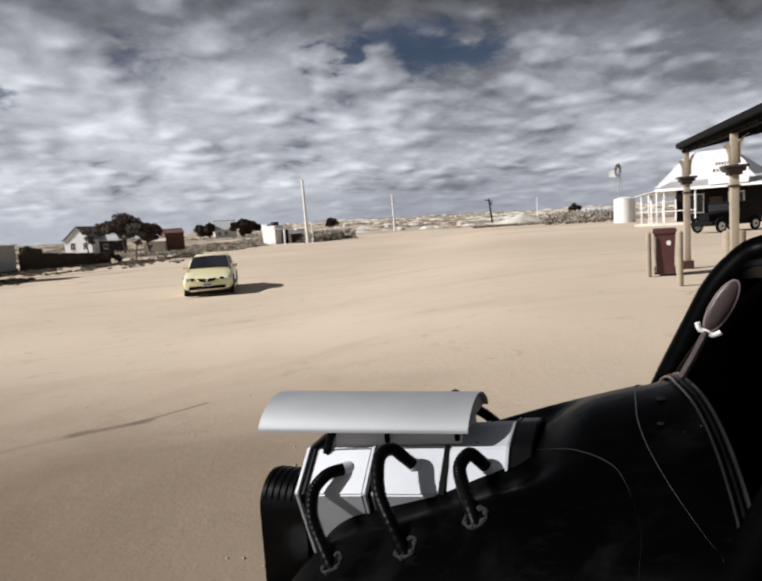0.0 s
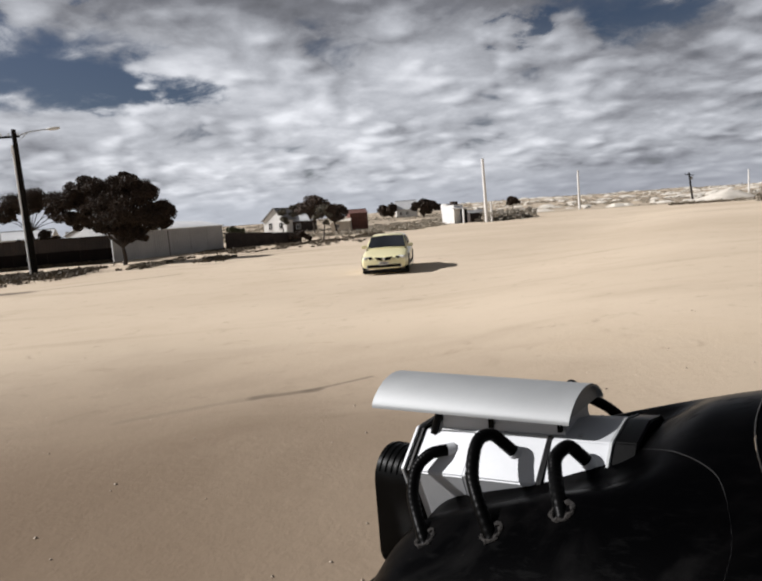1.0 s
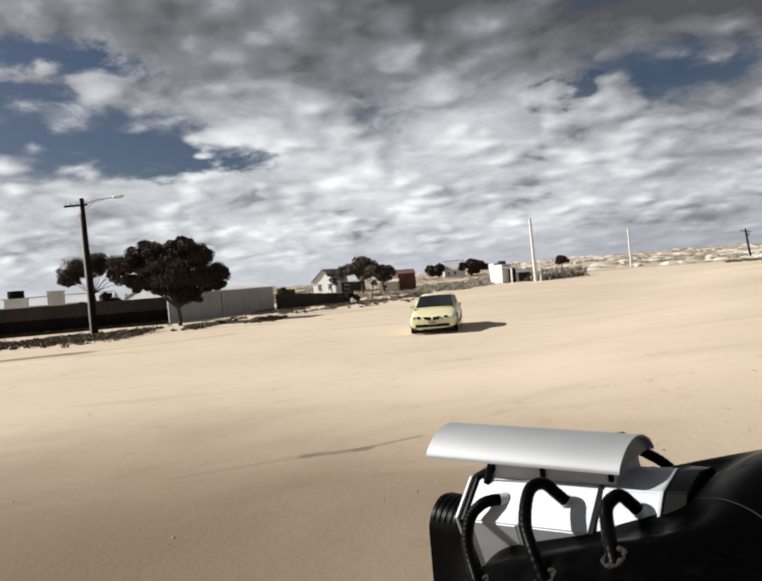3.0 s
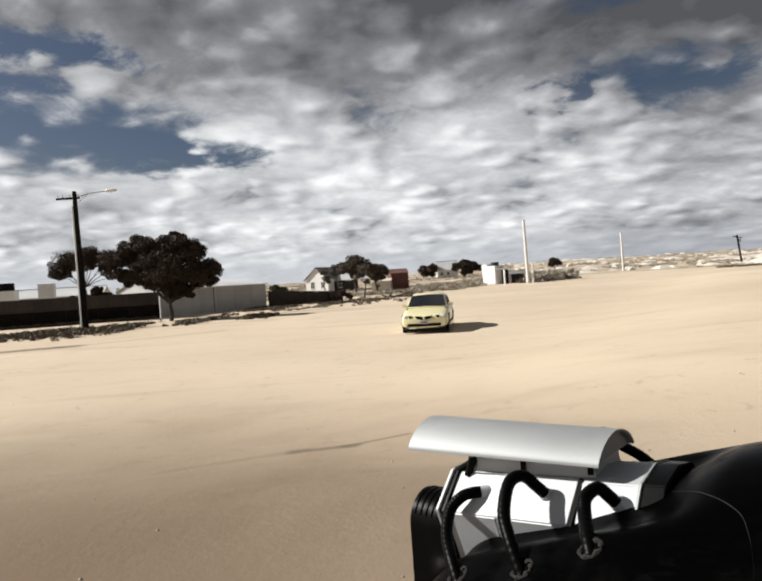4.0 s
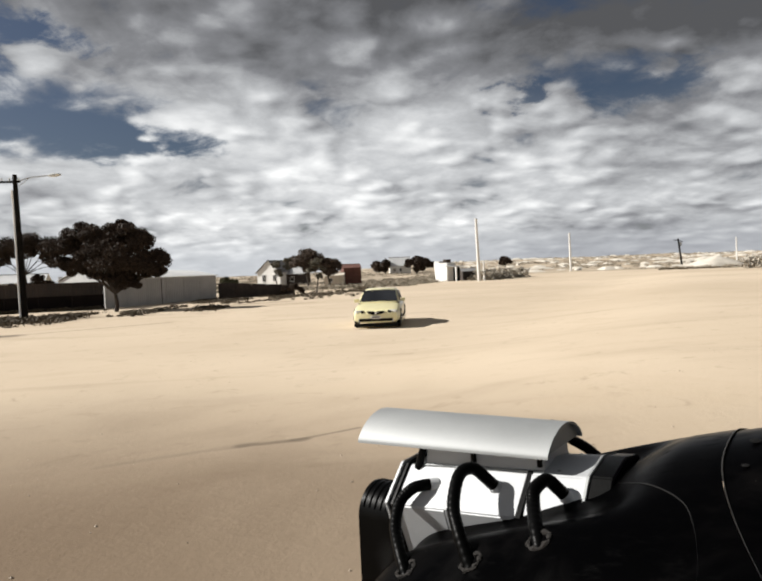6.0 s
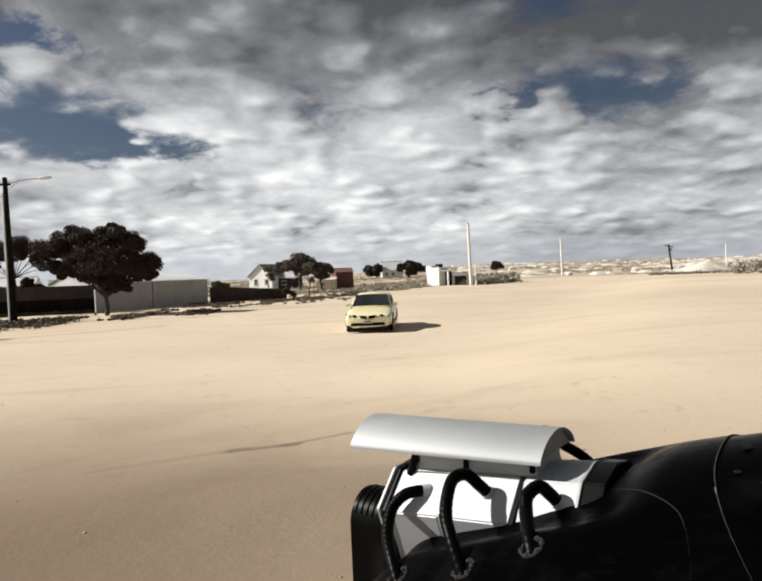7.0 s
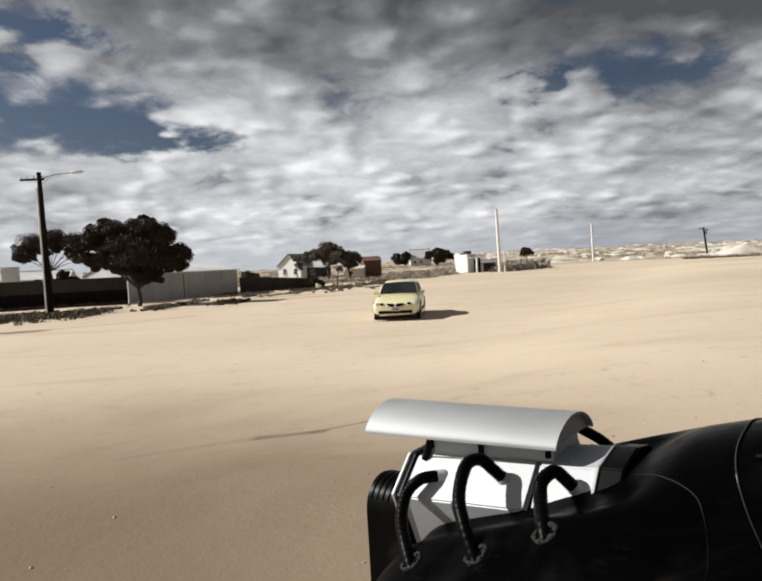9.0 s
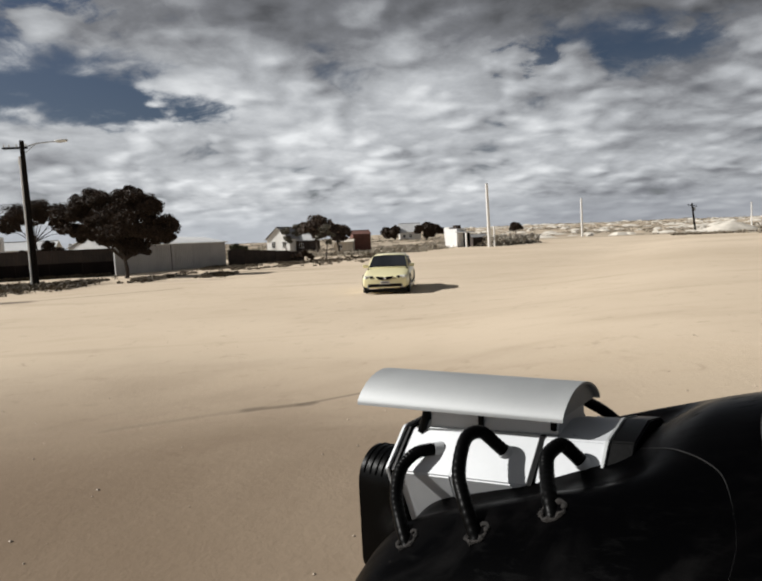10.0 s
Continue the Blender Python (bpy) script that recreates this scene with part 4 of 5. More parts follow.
build_tree(-5.2, 97.9, 6.0, ((0, 0, 4.5, 1.8), (1.2, 0, 4.0, 1.6), (-1.2, 0, 3.9, 1.5), (0.5, 0, 2.9, 1.3)), LEAF_BROWN, "dark round tree before the stone house", 13, 0.15, ((0, 0),), 0.16, 150)
build_tree(-1.9, 98.0, 5.0, ((0, 0, 3.6, 1.5), (1.1, 0, 3.2, 1.2), (-1.2, 0, 3.3, 1.2), (0.3, 0, 2.4, 1.2)), LEAF_BROWN, "dark round tree beside the brick shed", 14, 0.15, ((0, 0),), 0.16, 150)
build_tree(-2.5, 62.9, 4.2, ((0, 0, 3.1, 0.7), (-0.6, 0, 2.4, 0.5), (0.6, 0, 2.6, 0.5), (0.3, 0, 1.8, 0.4)), LEAF_GREY, "slender sparse young tree on the verge", 15, 0.06, ((0, 0),), 0.12, 60)
build_tree(-12.0, 117.4, 5.2, ((0, 0, 3.9, 1.1), (2.3, 0, 4.4, 1.2), (0.3, 0, 2.4, 1.0), (2.2, 0, 3.4, 0.9)), LEAF_GREY, "thin olive tree against the gable wall", 16, 0.10, ((0, 0),), 0.15, 110)
build_tree(-4.9, 65.0, 1.5, ((0, 0, 0.7, 0.6), (-0.9, 0, 0.6, 0.55), (0.7, 0, 0.5, 0.4)), LEAF_DARK, "low dark bush at the end of the fence", 17, 0.05, ((0, 0),), 0.14, 70, None, "bush")
build_tree(-16.8, 93.5, 2.6, ((0, 0, 1.5, 1.0), (1.0, 0, 1.2, 0.8)), LEAF_OLIVE, "grey-green bush behind the dark fence", 18, 0.08, ((0, 0),), 0.2, 70, None, "bush")
build_tree(11.0, 199.7, 5.0, ((0, 0, 2.9, 1.8), (0.4, 0, 1.6, 1.4)), LEAF_DARK, "dark tree on the rise", 19, 0.15, ((0, 0),), 0.35, 70)
build_tree(13.9, 199.5, 5.0, ((0, 0, 3.0, 2.1), (-0.4, 0, 1.6, 1.7)), LEAF_DARK, "dark tree on the rise", 20, 0.15, ((0, 0),), 0.35, 70)
build_tree(23.2, 193.6, 5.0, ((-0.2, 0, 3.6, 2.3), (2.8, 0, 3.1, 2.1), (-2.4, 0, 3.0, 1.9), (1.0, 0, 1.8, 2.1), (4.4, 0, 2.6, 1.4)), LEAF_DARK, "broad dark tree beside the far white house", 21, 0.2, ((0, 0),), 0.35, 80)
build_tree(45.6, 174.1, 3.6, ((0, 0, 2.6, 1.4), (1.3, 0, 2.3, 1.0), (-0.8, 0, 2.0, 1.0)), LEAF_DARK, "lone dark bush on the skyline", 22, 0.15, ((0, 0),), 0.3, 80, 0.9, "bush")
build_tree(128.0, 176.0, 4.0, ((0, 0, 2.4, 1.6), (1.6, 0, 2.0, 1.3)), LEAF_DARK, "dark bush on the ridge", 23, 0.15, ((0, 0),), 0.35, 70, None, "bush")


# ---------------------------------------------------------------- fences and the grey shed
def run_of_panels(name, a, b, h0, h1, mat, label, width, post_mat, category="fence", ribs=True):
    """A fence of sheets between posts from a to b."""
    a, b = Vector(a), Vector(b)
    n = max(1, round((b - a).length / width))
    turn = math.degrees(math.atan2(b.y - a.y, b.x - a.x))
    base = terrain(a.x, a.y)
    f = empty(name, (a.x, a.y, base), turn, label, category)
    step = (b - a).length / n
    for i in range(n):
        p = a + (b - a) * ((i + 0.5) / n)
        z = terrain(p.x, p.y) - base
        h = h0 + (h1 - h0) * (i + 0.5) / n
        bm = B()
        if ribs:
            m = 22
            sheet(bm, lambda u, v, i=i, z=z, h=h: (i * step + 0.03 + (step - 0.06) * u, 0.018 * math.sin(u * m * math.pi), z - 0.1 + (h + 0.1) * v), steps(0, 1, m * 2), (0, 1), 0.012, (0, 1, 0))
        else:
            box(bm, ((i + 0.5) * step, 0, z + h / 2 - 0.05), (step - 0.04, 0.05, h + 0.1), 0, 0.006)
        part("panel", bm, mat, f)
        if ribs:
            # added dark sheet stands for shadow and shrubs along the fence foot
            part("kick_sheet", box(B(), ((i + 0.5) * step, -0.05, z + h * 0.27), (step - 0.03, 0.03, h * 0.54), 0, 0.006), SHADE_DARK, f, "dark sheet for the shadow along the fence foot")
        part("post", box(B(), (i * step, 0.05, z + h / 2 - 0.05), (0.08, 0.08, h + 0.16), 0, 0.006), post_mat, f)
    part("top_rail", box(B(), ((b - a).length / 2, 0.0, (h0 + h1) / 2 + 0.02), ((b - a).length, 0.07, 0.06), 0, 0.006, -math.degrees(math.atan2(h1 - h0, (b - a).length))), post_mat, f)
    return f


run_of_panels("fence", (-48.0, 43.0, 0), (-18.9, 51.6, 0), 2.25, 2.1, BROWN_FENCE, "long brown sheet fence with shadow as a dark lower half", 2.4, BROWN_WALL)
run_of_panels("fence", (-11.9, 62.2, 0), (-4.9, 66.5, 0), 1.55, 0.95, BROWN_WALL, "low dark timber fence beyond the shed", 1.6, BROWN_WALL, "fence", False)


def build_grey_shed():
    a, b = Vector((-18.85, 51.7, 0)), Vector((-12.1, 61.9, 0))
    length = (b - a).length
    turn = math.degrees(math.atan2(b.y - a.y, b.x - a.x))
    s = empty("shed", (a.x, a.y, terrain(a.x, a.y)), turn, "long pale grey corrugated shed with a white roof", "shed")
    n = 6
    for i in range(n):
        w = length / n
        bm = B()
        sheet(bm, lambda u, v, i=i: (i * w + 0.015 + (w - 0.03) * u, 0.02 * math.sin(u * 20 * math.pi), -0.1 + 2.4 * v), steps(0, 1, 40), (0, 1), 0.03, (0, 1, 0))
        part("wall_sheet", bm, GREY_SHEET, s)
    part("downpipe", box(B(), (length * 0.46, -0.03, 1.15), (0.05, 0.03, 2.3)), BROWN_WALL, s)
    part("end_wall", loft(B(), [[(x, 0.02, -0.1), (x, 5.98, -0.1), (x, 5.98, 2.28), (x, 3.02, 2.8), (x, 0.02, 2.28)] for x in (length - 0.06, length)]), BROWN_WALL, s)
    part("end_wall", loft(B(), [[(x, 0.02, -0.1), (x, 5.98, -0.1), (x, 5.98, 2.28), (x, 3.02, 3.2), (x, 0.02, 2.28)] for x in (-0.02, 0.06)]), ROOF_WHITE, s, "white gable end")
    part("rear_wall", box(B(), (length / 2, 6.0, 1.3), (length, 0.06, 2.8)), GREY_SHEET, s)
    bm = B()
    sheet(bm, lambda u, v: (-0.15 + (length + 0.3) * u, -0.18 + 6.4 * v, 2.33 + (0.98 - 0.42 * u) * (1 - abs(2 * v - 1)) + 0.012 * math.sin(u * 160)), steps(0, 1, 120), steps(0, 1, 2), 0.05)
    part("roof", bm, ROOF_WHITE, s, "white sheet roof")
    part("gutter", box(B(), (length / 2, -0.22, 2.30), (length + 0.2, 0.1, 0.09), 0, 0.01), WHITE, s)


build_grey_shed()


# ---------------------------------------------------------------- houses
def window_on(owner, x, z, w, h, y, mat_frame=None, axis="x"):
    """A framed window with sill, on a wall facing -y of its house (or -x with axis y)."""
    mat_frame = mat_frame or WHITE
    def put(c, s):
        return ((c[0], c[1], c[2]), (s[0], s[1], s[2])) if axis == "x" else ((c[1], c[0], c[2]), (s[1], s[0], s[2]))
    win = part("window", box(B(), *put((x, y - 0.01, z), (w, 0.03, h))), CAR_GLASS, owner, "dark glass window")
    for dx in (-w / 2, 0, w / 2):
        part("frame", box(B(), *put((x + dx, y - 0.025, z), (0.06, 0.05, h + 0.08))), mat_frame, win)
    for dz in (-h / 2, h / 2):
        part("rail", box(B(), *put((x, y - 0.028, z + dz), (w + 0.1, 0.05, 0.06))), mat_frame, win)
    part("sill", box(B(), *put((x, y - 0.05, z - h / 2 - 0.05), (w + 0.2, 0.14, 0.06))), mat_frame, win)


def build_house(x, y, rz, w, d, eave, apex, wall, roof, label, windows=(), door=None, ridge="x", overhang=0.3, chimney=None, name="house", z0=None, hip=0.0):
    """A house with corner at its front left; front faces -y; gable ends along the ridge axis."""
    h = empty(name, (x, y, (terrain(x, y) if z0 is None else z0) - 0.1), rz, label, "house" if name == "house" else name)
    t = 0.25
    if ridge == "x":
        part("front_wall", box(B(), (w / 2, t / 2, eave / 2), (w, t, eave)), wall, h)
        part("rear_wall", box(B(), (w / 2, d - t / 2, eave / 2), (w, t, eave)), wall, h)
        gable = [(t, 0), (d - t, 0), (d - t, eave), (d / 2, apex if not hip else eave), (t, eave)]
        for gx in (0, w - t):
            bm = loft(B(), [[(gx + o, yy, zz) for yy, zz in gable] for o in (0, t)])
            part("gable_wall", bm, wall, h)
        for sgn, y0 in ((1, -overhang), (-1, d + overhang)):
            drop = (apex - eave) * overhang / (d / 2)
            bm = B()
            sheet(bm, lambda u, v, y0=y0, drop=drop: (-overhang + (w + 2 * overhang) * u + (hip * (1 - 2 * u) * v), y0 + (d / 2 - y0) * v, eave - drop + (apex - eave + drop) * v + 0.012 * math.sin(u * w * 26)), steps(0, 1, max(8, int(w * 8))), (0, 1), 0.06)
            part("roof_slope", bm, roof, h)
        if hip:
            for gx, s2 in ((-overhang, 1), (w + overhang, -1)):
                bm = loft(B(), [[(gx, -overhang, eave - 0.05), (gx, d + overhang, eave - 0.05), (gx + s2 * hip, d / 2 + 0.05, apex), (gx + s2 * hip, d / 2 - 0.05, apex)], [(gx, -overhang, eave - 0.11), (gx, d + overhang, eave - 0.11), (gx + s2 * hip, d / 2 + 0.05, apex - 0.06), (gx + s2 * hip, d / 2 - 0.05, apex - 0.06)]])
                part("roof_hip", bm, roof, h)
        part("ridge_cap", box(B(), (w / 2, d / 2, apex + 0.02), (w + 2 * overhang - 2 * hip, 0.25, 0.06), 0, 0.01), roof, h)
    else:
        for wx in (t / 2, w - t / 2):
            part("side_wall", box(B(), (wx, d / 2, eave / 2), (t, d, eave)), wall, h)
        gable = [(t, 0), (w - t, 0), (w - t, eave), (w / 2, apex), (t, eave)]
        for gy in (0, d - t):
            part("gable_wall", prism(B(), gable, gy, gy + t), wall, h)
        for x0 in (-overhang, w + overhang):
            drop = (apex - eave) * overhang / (w / 2)
            bm = B()
            sheet(bm, lambda u, v, x0=x0, drop=drop: (x0 + (w / 2 - x0) * v, -overhang + (d + 2 * overhang) * u, eave - drop + (apex - eave + drop) * v + 0.012 * math.sin(u * d * 26)), steps(0, 1, max(8, int(d * 8))), (0, 1), 0.06)
            part("roof_slope", bm, roof, h)
        part("ridge_cap", box(B(), (w / 2, d / 2, apex + 0.02), (0.25, d + 2 * overhang, 0.06), 0, 0.01), roof, h)
    for wx, wz, ww, wh in windows:
        window_on(h, wx, wz, ww, wh, 0)
    if door:
        dr = part("door", box(B(), (door, -0.015, 1.05), (0.9, 0.05, 2.05), 0, 0.008), BROWN_WALL, h)
        part("door_frame", box(B(), (door, -0.005, 2.14), (1.06, 0.06, 0.1)), WHITE, dr)
        part("handle", rod(B(), (door + 0.36, -0.08, 1.0), (door + 0.36, -0.04, 1.0), 0.03, 0.03, 8), CHROME, dr)
    if chimney:
        cx, cy, cw, ch = chimney
        c = part("chimney", box(B(), (cx, cy, ch / 2 + 1.0), (cw, cw, ch + 0.2 - 0.0), 0, 0.02), WHITE, h)
        part("chimney_cap", box(B(), (cx, cy, ch + 1.1), (cw * 1.15, cw * 1.15, 0.1), 0, 0.02), wall, c)
    return h


# behind the brown fence
build_house(-35.0, 54.5, 18.0, 9.0, 6.0, 2.5, 3.2, STONE, ROOF_WHITE, "low house with a white roof and a pale square chimney", ((2, 1.3, 1.2, 1.0), (6, 1.3, 1.2, 1.0)), 4.2, "x", 0.4)


def build_roof_block(x, y, z, w, h, label, tank):
    t = empty("rooftop_block", (x, y, terrain(x, y)), 16, label, "chimney")
    part("block", box(B(), (0, 0, z + h / 2), (w, w, h), 0, 0.03), WHITE, t)
    part("foot", box(B(), (0, 0, z / 2), (w * 0.8, w * 0.8, z)), WHITE, t)
    part("cap", box(B(), (0, 0, z + h + 0.03), (w * 1.1, w * 1.1, 0.07), 0, 0.02), WHITE, t)
    if tank:
        part("tank", rod(B(), (0, 0, z + h + 0.06), (0, 0, z + h + 0.72), w * 0.42, w * 0.42, 20), DARK, t, "dark round tank")


build_roof_block(-28.8, 52.9, 1.6, 1.15, 1.75, "square white rooftop block above the fence", False)
build_roof_block(-32.3, 53.0, 1.6, 1.5, 1.35, "white rooftop block carrying a dark tank", True)

# stone house with a gable, its brown wing, the brick shed and the low pink building
build_house(-16.6, 126.5, -32.0, 5.6, 9.0, 2.95, 5.1, WHITE, ROOF_GREY, "pale stone house with a gable and grey roof", ((1.7, 1.6, 0.9, 1.3), (4.2, 1.6, 0.7, 1.2)), None, "y", 0.35)
build_house(-11.1, 125.2, 3.0, 5.0, 5.0, 2.4, 3.6, BROWN_WALL, ROOF_WHITE, "dark brown timber wing of the stone house", ((1.4, 1.3, 0.8, 0.9),), 3.2, "x", 0.25)
build_house(0.4, 104.0, 8.0, 2.9, 4.0, 2.9, 3.5, BRICK_RED, BRICK_RED, "small dark red brick shed", (), None, "x", 0.12, None, "shed")
build_house(-2.7, 101.6, -6.0, 3.0, 3.5, 1.75, 2.15, STONE, STONE, "low pinkish stone outbuilding", ((1.0, 1.0, 0.5, 0.6),), None, "x", 0.1, None, "shed")
# on the rise
build_house(15.6, 199.0, 0.0, 6.4, 6.0, 2.8, 5.4, WHITE, ROOF_WHITE, "small far white house among dark trees", ((1.2, 1.4, 0.8, 1.0), (3.2, 1.4, 0.8, 1.0)), None, "x", 0.3)
build_house(19.4, 100.2, 0.0, 2.2, 3.0, 1.6, 2.0, BROWN_WALL, ROOF_GREY, "low dark open shed beside the pole", (), None, "x", 0.2, None, "shed")


def build_white_shed():
    x, y = 14.8, 98.9
    s = empty("tank_stand", (x, y, terrain(x, y) - 0.05), -46, "flared white rendered shed with a dark tank on top", "shed")
    part("body", loft(B(), [[(0, 0, 0), (2.2, 0, 0), (2.2, 2.2, 0), (0, 2.2, 0)], [(-0.18, -0.12, 2.9), (2.34, -0.12, 2.9), (2.34, 2.3, 2.9), (-0.18, 2.3, 2.9)]]), WHITEWASH, s)
    part("parapet", box(B(), (0.35, 1.05, 3.0), (1.0, 2.3, 0.35), 0, 0.03), WHITE, s)
    part("tank", rod(B(), (1.55, 1.0, 2.9), (1.55, 1.0, 3.45), 0.62, 0.62, 20), BROWN_WALL, s, "dark rooftop tank")
    part("awning", box(B(), (3.4, 0.6, 2.35), (2.1, 2.4, 0.12), 0, 0.02, 3), ROOF_GREY, s)
    for px in (2.6, 4.3):
        part("awning_post", box(B(), (px, -0.45, 1.15), (0.22 if px > 4 else 0.12, 0.2, 2.35), 0, 0.01), WHITE, s)
    part("doorway", box(B(), (3.0, 1.5, 1.1), (1.2, 0.1, 2.2)), DARK, s)


build_white_shed()


# ---------------------------------------------------------------- water tank, windmill
def build_tank():
    x, y = 50.1, 59.8
    t = empty("water_tank", (x, y, terrain(x, y) - 0.05), 0, "round white corrugated water tank", "tank")
    bm = B()
    rings = [[(1.15 * (1 + 0.008 * (i % 2)) * math.cos(a), 1.15 * (1 + 0.008 * (i % 2)) * math.sin(a), z) for a in steps(0, 2 * math.pi, 36)[:-1]] for i, z in enumerate(steps(0, 2.75, 30))]
    part("shell", loft(bm, rings), WHITE, t)
    part("lid", rod(B(), (0, 0, 2.75), (0, 0, 2.95), 1.17, 0.3, 36), WHITE, t)
    part("outlet", rod(B(), (0, -1.15, 0.3), (0, -1.35, 0.3), 0.05, 0.05, 8), STEEL, t)


def build_windmill():
    x, y = 73.3, 88.6
    g = terrain(x, y)
    t = empty("windmill", (x, y, g - 0.05), 0, "steel lattice windmill with a fan wheel and tail", "windmill")
    top = 8.4
    for sx, sy in ((-1, -1), (1, -1), (1, 1), (-1, 1)):
        part("leg", rod(B(), (sx * 0.9, sy * 0.9, 0), (sx * 0.1, sy * 0.1, top), 0.05, 0.04, 6), STEEL, t)
    for z in (1.8, 3.6, 5.2, 6.6):
        r = 0.9 - 0.8 * z / top
        for (ax, ay), (bx, by) in (((-1, -1), (1, -1)), ((1, -1), (1, 1)), ((1, 1), (-1, 1)), ((-1, 1), (-1, -1))):
            part("brace", rod(B(), (ax * r, ay * r, z), (bx * r, by * r, z), 0.03, 0.03, 5), STEEL, t)
    wheel = part("wheel_hub", rod(B(), (-0.35, -0.30, top), (0.3, 0.25, top), 0.12, 0.12, 12), STEEL, t)
    side = Vector((0.2, 0.98, 0))
    ahead = Vector((0.98, -0.2, 0))
    for i in range(16):
        a = 2 * math.pi * i / 16
        d = side * math.cos(a) + Vector((0, 0, 1)) * math.sin(a)
        e = (side * -math.sin(a) + Vector((0, 0, 1)) * math.cos(a)) * 0.9 + ahead * 0.35
        c = Vector((-0.3, -0.25, top))
        bm = loft(B(), [[c + d * 0.5 - e * 0.08, c + d * 0.5 + e * 0.08, c + d * 1.15 + e * 0.2, c + d * 1.15 - e * 0.2], [c + d * 0.5 - e * 0.08 + ahead * 0.02, c + d * 0.5 + e * 0.08 + ahead * 0.02, c + d * 1.15 + e * 0.2 + ahead * 0.02, c + d * 1.15 - e * 0.2 + ahead * 0.02]])
        part("blade", bm, BROWN_WALL, wheel)
    part("tail_boom", rod(B(), (0.2, 0.2, top), (-1.0, 1.0, top + 0.1), 0.04, 0.04, 6), STEEL, t)
    bm = loft(B(), [[(-0.35 + o, 0.35 + o, top - 1.1), (-1.2 + o, 1.0 + o, top - 0.9), (-1.1 + o, 0.9 + o, top + 0.1), (-0.45 + o, 0.45 + o, top + 0.2)] for o in (0, 0.03)])
    part("tail_vane", bm, WHITE, t, "white tail vane")


build_tank()
build_windmill()


# ---------------------------------------------------------------- far house with a wrap-round verandah
def build_far_hotel():
    """The front runs along +x of the thing, from the outer edge of its side verandah."""
    x, y = 38.35, 44.3
    h = empty("verandah_house", (x, y, terrain(x, y) - 0.05), -61.7, "white-roofed stone house with a deep wrap-round verandah", "house")
    W, D, ev, v = 15.0, 10.0, 3.0, 2.4
    # wall colour carries the deep shade under the verandah
    part("house_wall", box(B(), (W / 2 + 1.2, v + (D - v) / 2, 1.75), (W - 2.4, D - v, 3.5)), SHADE_DARK, h, "walls coloured near black for the verandah shade")
    for wx in (4.0, 7.0, 11.0):
        window_on(h, wx, 1.7, 1.1, 1.5, v)
    d = part("door", box(B(), (5.5, v - 0.03, 1.1), (0.95, 0.06, 2.1), 0, 0.01), BROWN_WALL, h)
    part("handle", rod(B(), (5.85, v - 0.12, 1.05), (5.85, v - 0.06, 1.05), 0.03, 0.03, 8), CHROME, d)
    part("floor_slab", box(B(), (W / 2, D / 2, 0.08), (W + 0.4, D + 0.4, 0.3), 0, 0.02), STONE, h)

    def slab(pts, drop=0.07):
        return loft(B(), [pts, [tuple(Vector(c) - Vector((0, 0, drop))) for c in pts]])
    # low side roof, front verandah roof and the steep main roof
    part("side_roof", slab([(-0.2, -0.2, 2.58), (1.7, -0.2, 3.02), (1.7, D, 3.02), (-0.2, D, 2.58)]), ROOF_WHITE, h)
    part("verandah_roof", slab([(1.5, -0.25, ev), (W, -0.25, ev), (W, v, 3.75), (2.2, v, 3.75)]), GREY_SHEET, h)
    part("main_roof", loft(B(), [[(0.9, 1.6, 3.2), (8.6, 1.6, 3.5), (8.6, D, 3.5), (0.9, D, 3.2)], [(2.8, 4.6, 6.1), (5.9, 4.6, 6.1), (5.9, 6.0, 6.1), (2.8, 6.0, 6.1)]]), ROOF_WHITE, h)
    part("rear_roof", box(B(), (W / 2 + 4.4, v + (D - v) / 2, 3.55), (W - 8.9, D - v, 0.08), 0, 0.01), ROOF_GREY, h)
    part("fascia", box(B(), (W / 2 + 0.8, -0.27, ev - 0.06), (W - 1.5, 0.06, 0.22), 0, 0.01), WHITE, h)
    pts = [(5.7, 3.1)] + [(7.1 - 1.4 * math.cos(a), 3.9 + 1.4 * math.sin(a)) for a in steps(0.12, math.pi - 0.12, 16)] + [(8.5, 3.1)]
    g = part("sign_gable", prism(B(), pts, -0.42, -0.34), WHITE, h, "arched pale sign board with two faded lines")
    for zz, w in ((4.65, 1.8), (4.15, 2.2)):
        for i in range(9):
            part("letter_bar", box(B(), (7.1 - w / 2 + w * (i + 0.5) / 9, -0.43, zz), (w / 9 * 0.62, 0.02, 0.24)), INK, g)
    for px, top in ((0.35, 2.62), (0.95, 2.76), (1.6, 2.92), (2.2, 2.92), (4.6, 2.92), (7.7, 2.92), (10.8, 2.92), (14.2, 2.92)):
        part("verandah_post", box(B(), (px, 0, top / 2 + 0.05), (0.11, 0.11, top), 0, 0.01), WHITE, h)
    for py in (3.0, 6.0, 9.5):
        part("verandah_post", box(B(), (0.1, py, 1.33), (0.14, 0.14, 2.5), 0, 0.01), WHITE, h)
    for zz in (1.2,):
        part("rail", box(B(), (2.4, 0, zz), (4.4, 0.06, 0.08), 0, 0.008), WHITE, h)
        part("rail", box(B(), (0.1, D / 2, zz), (0.06, D, 0.08), 0, 0.008), WHITE, h)


build_far_hotel()


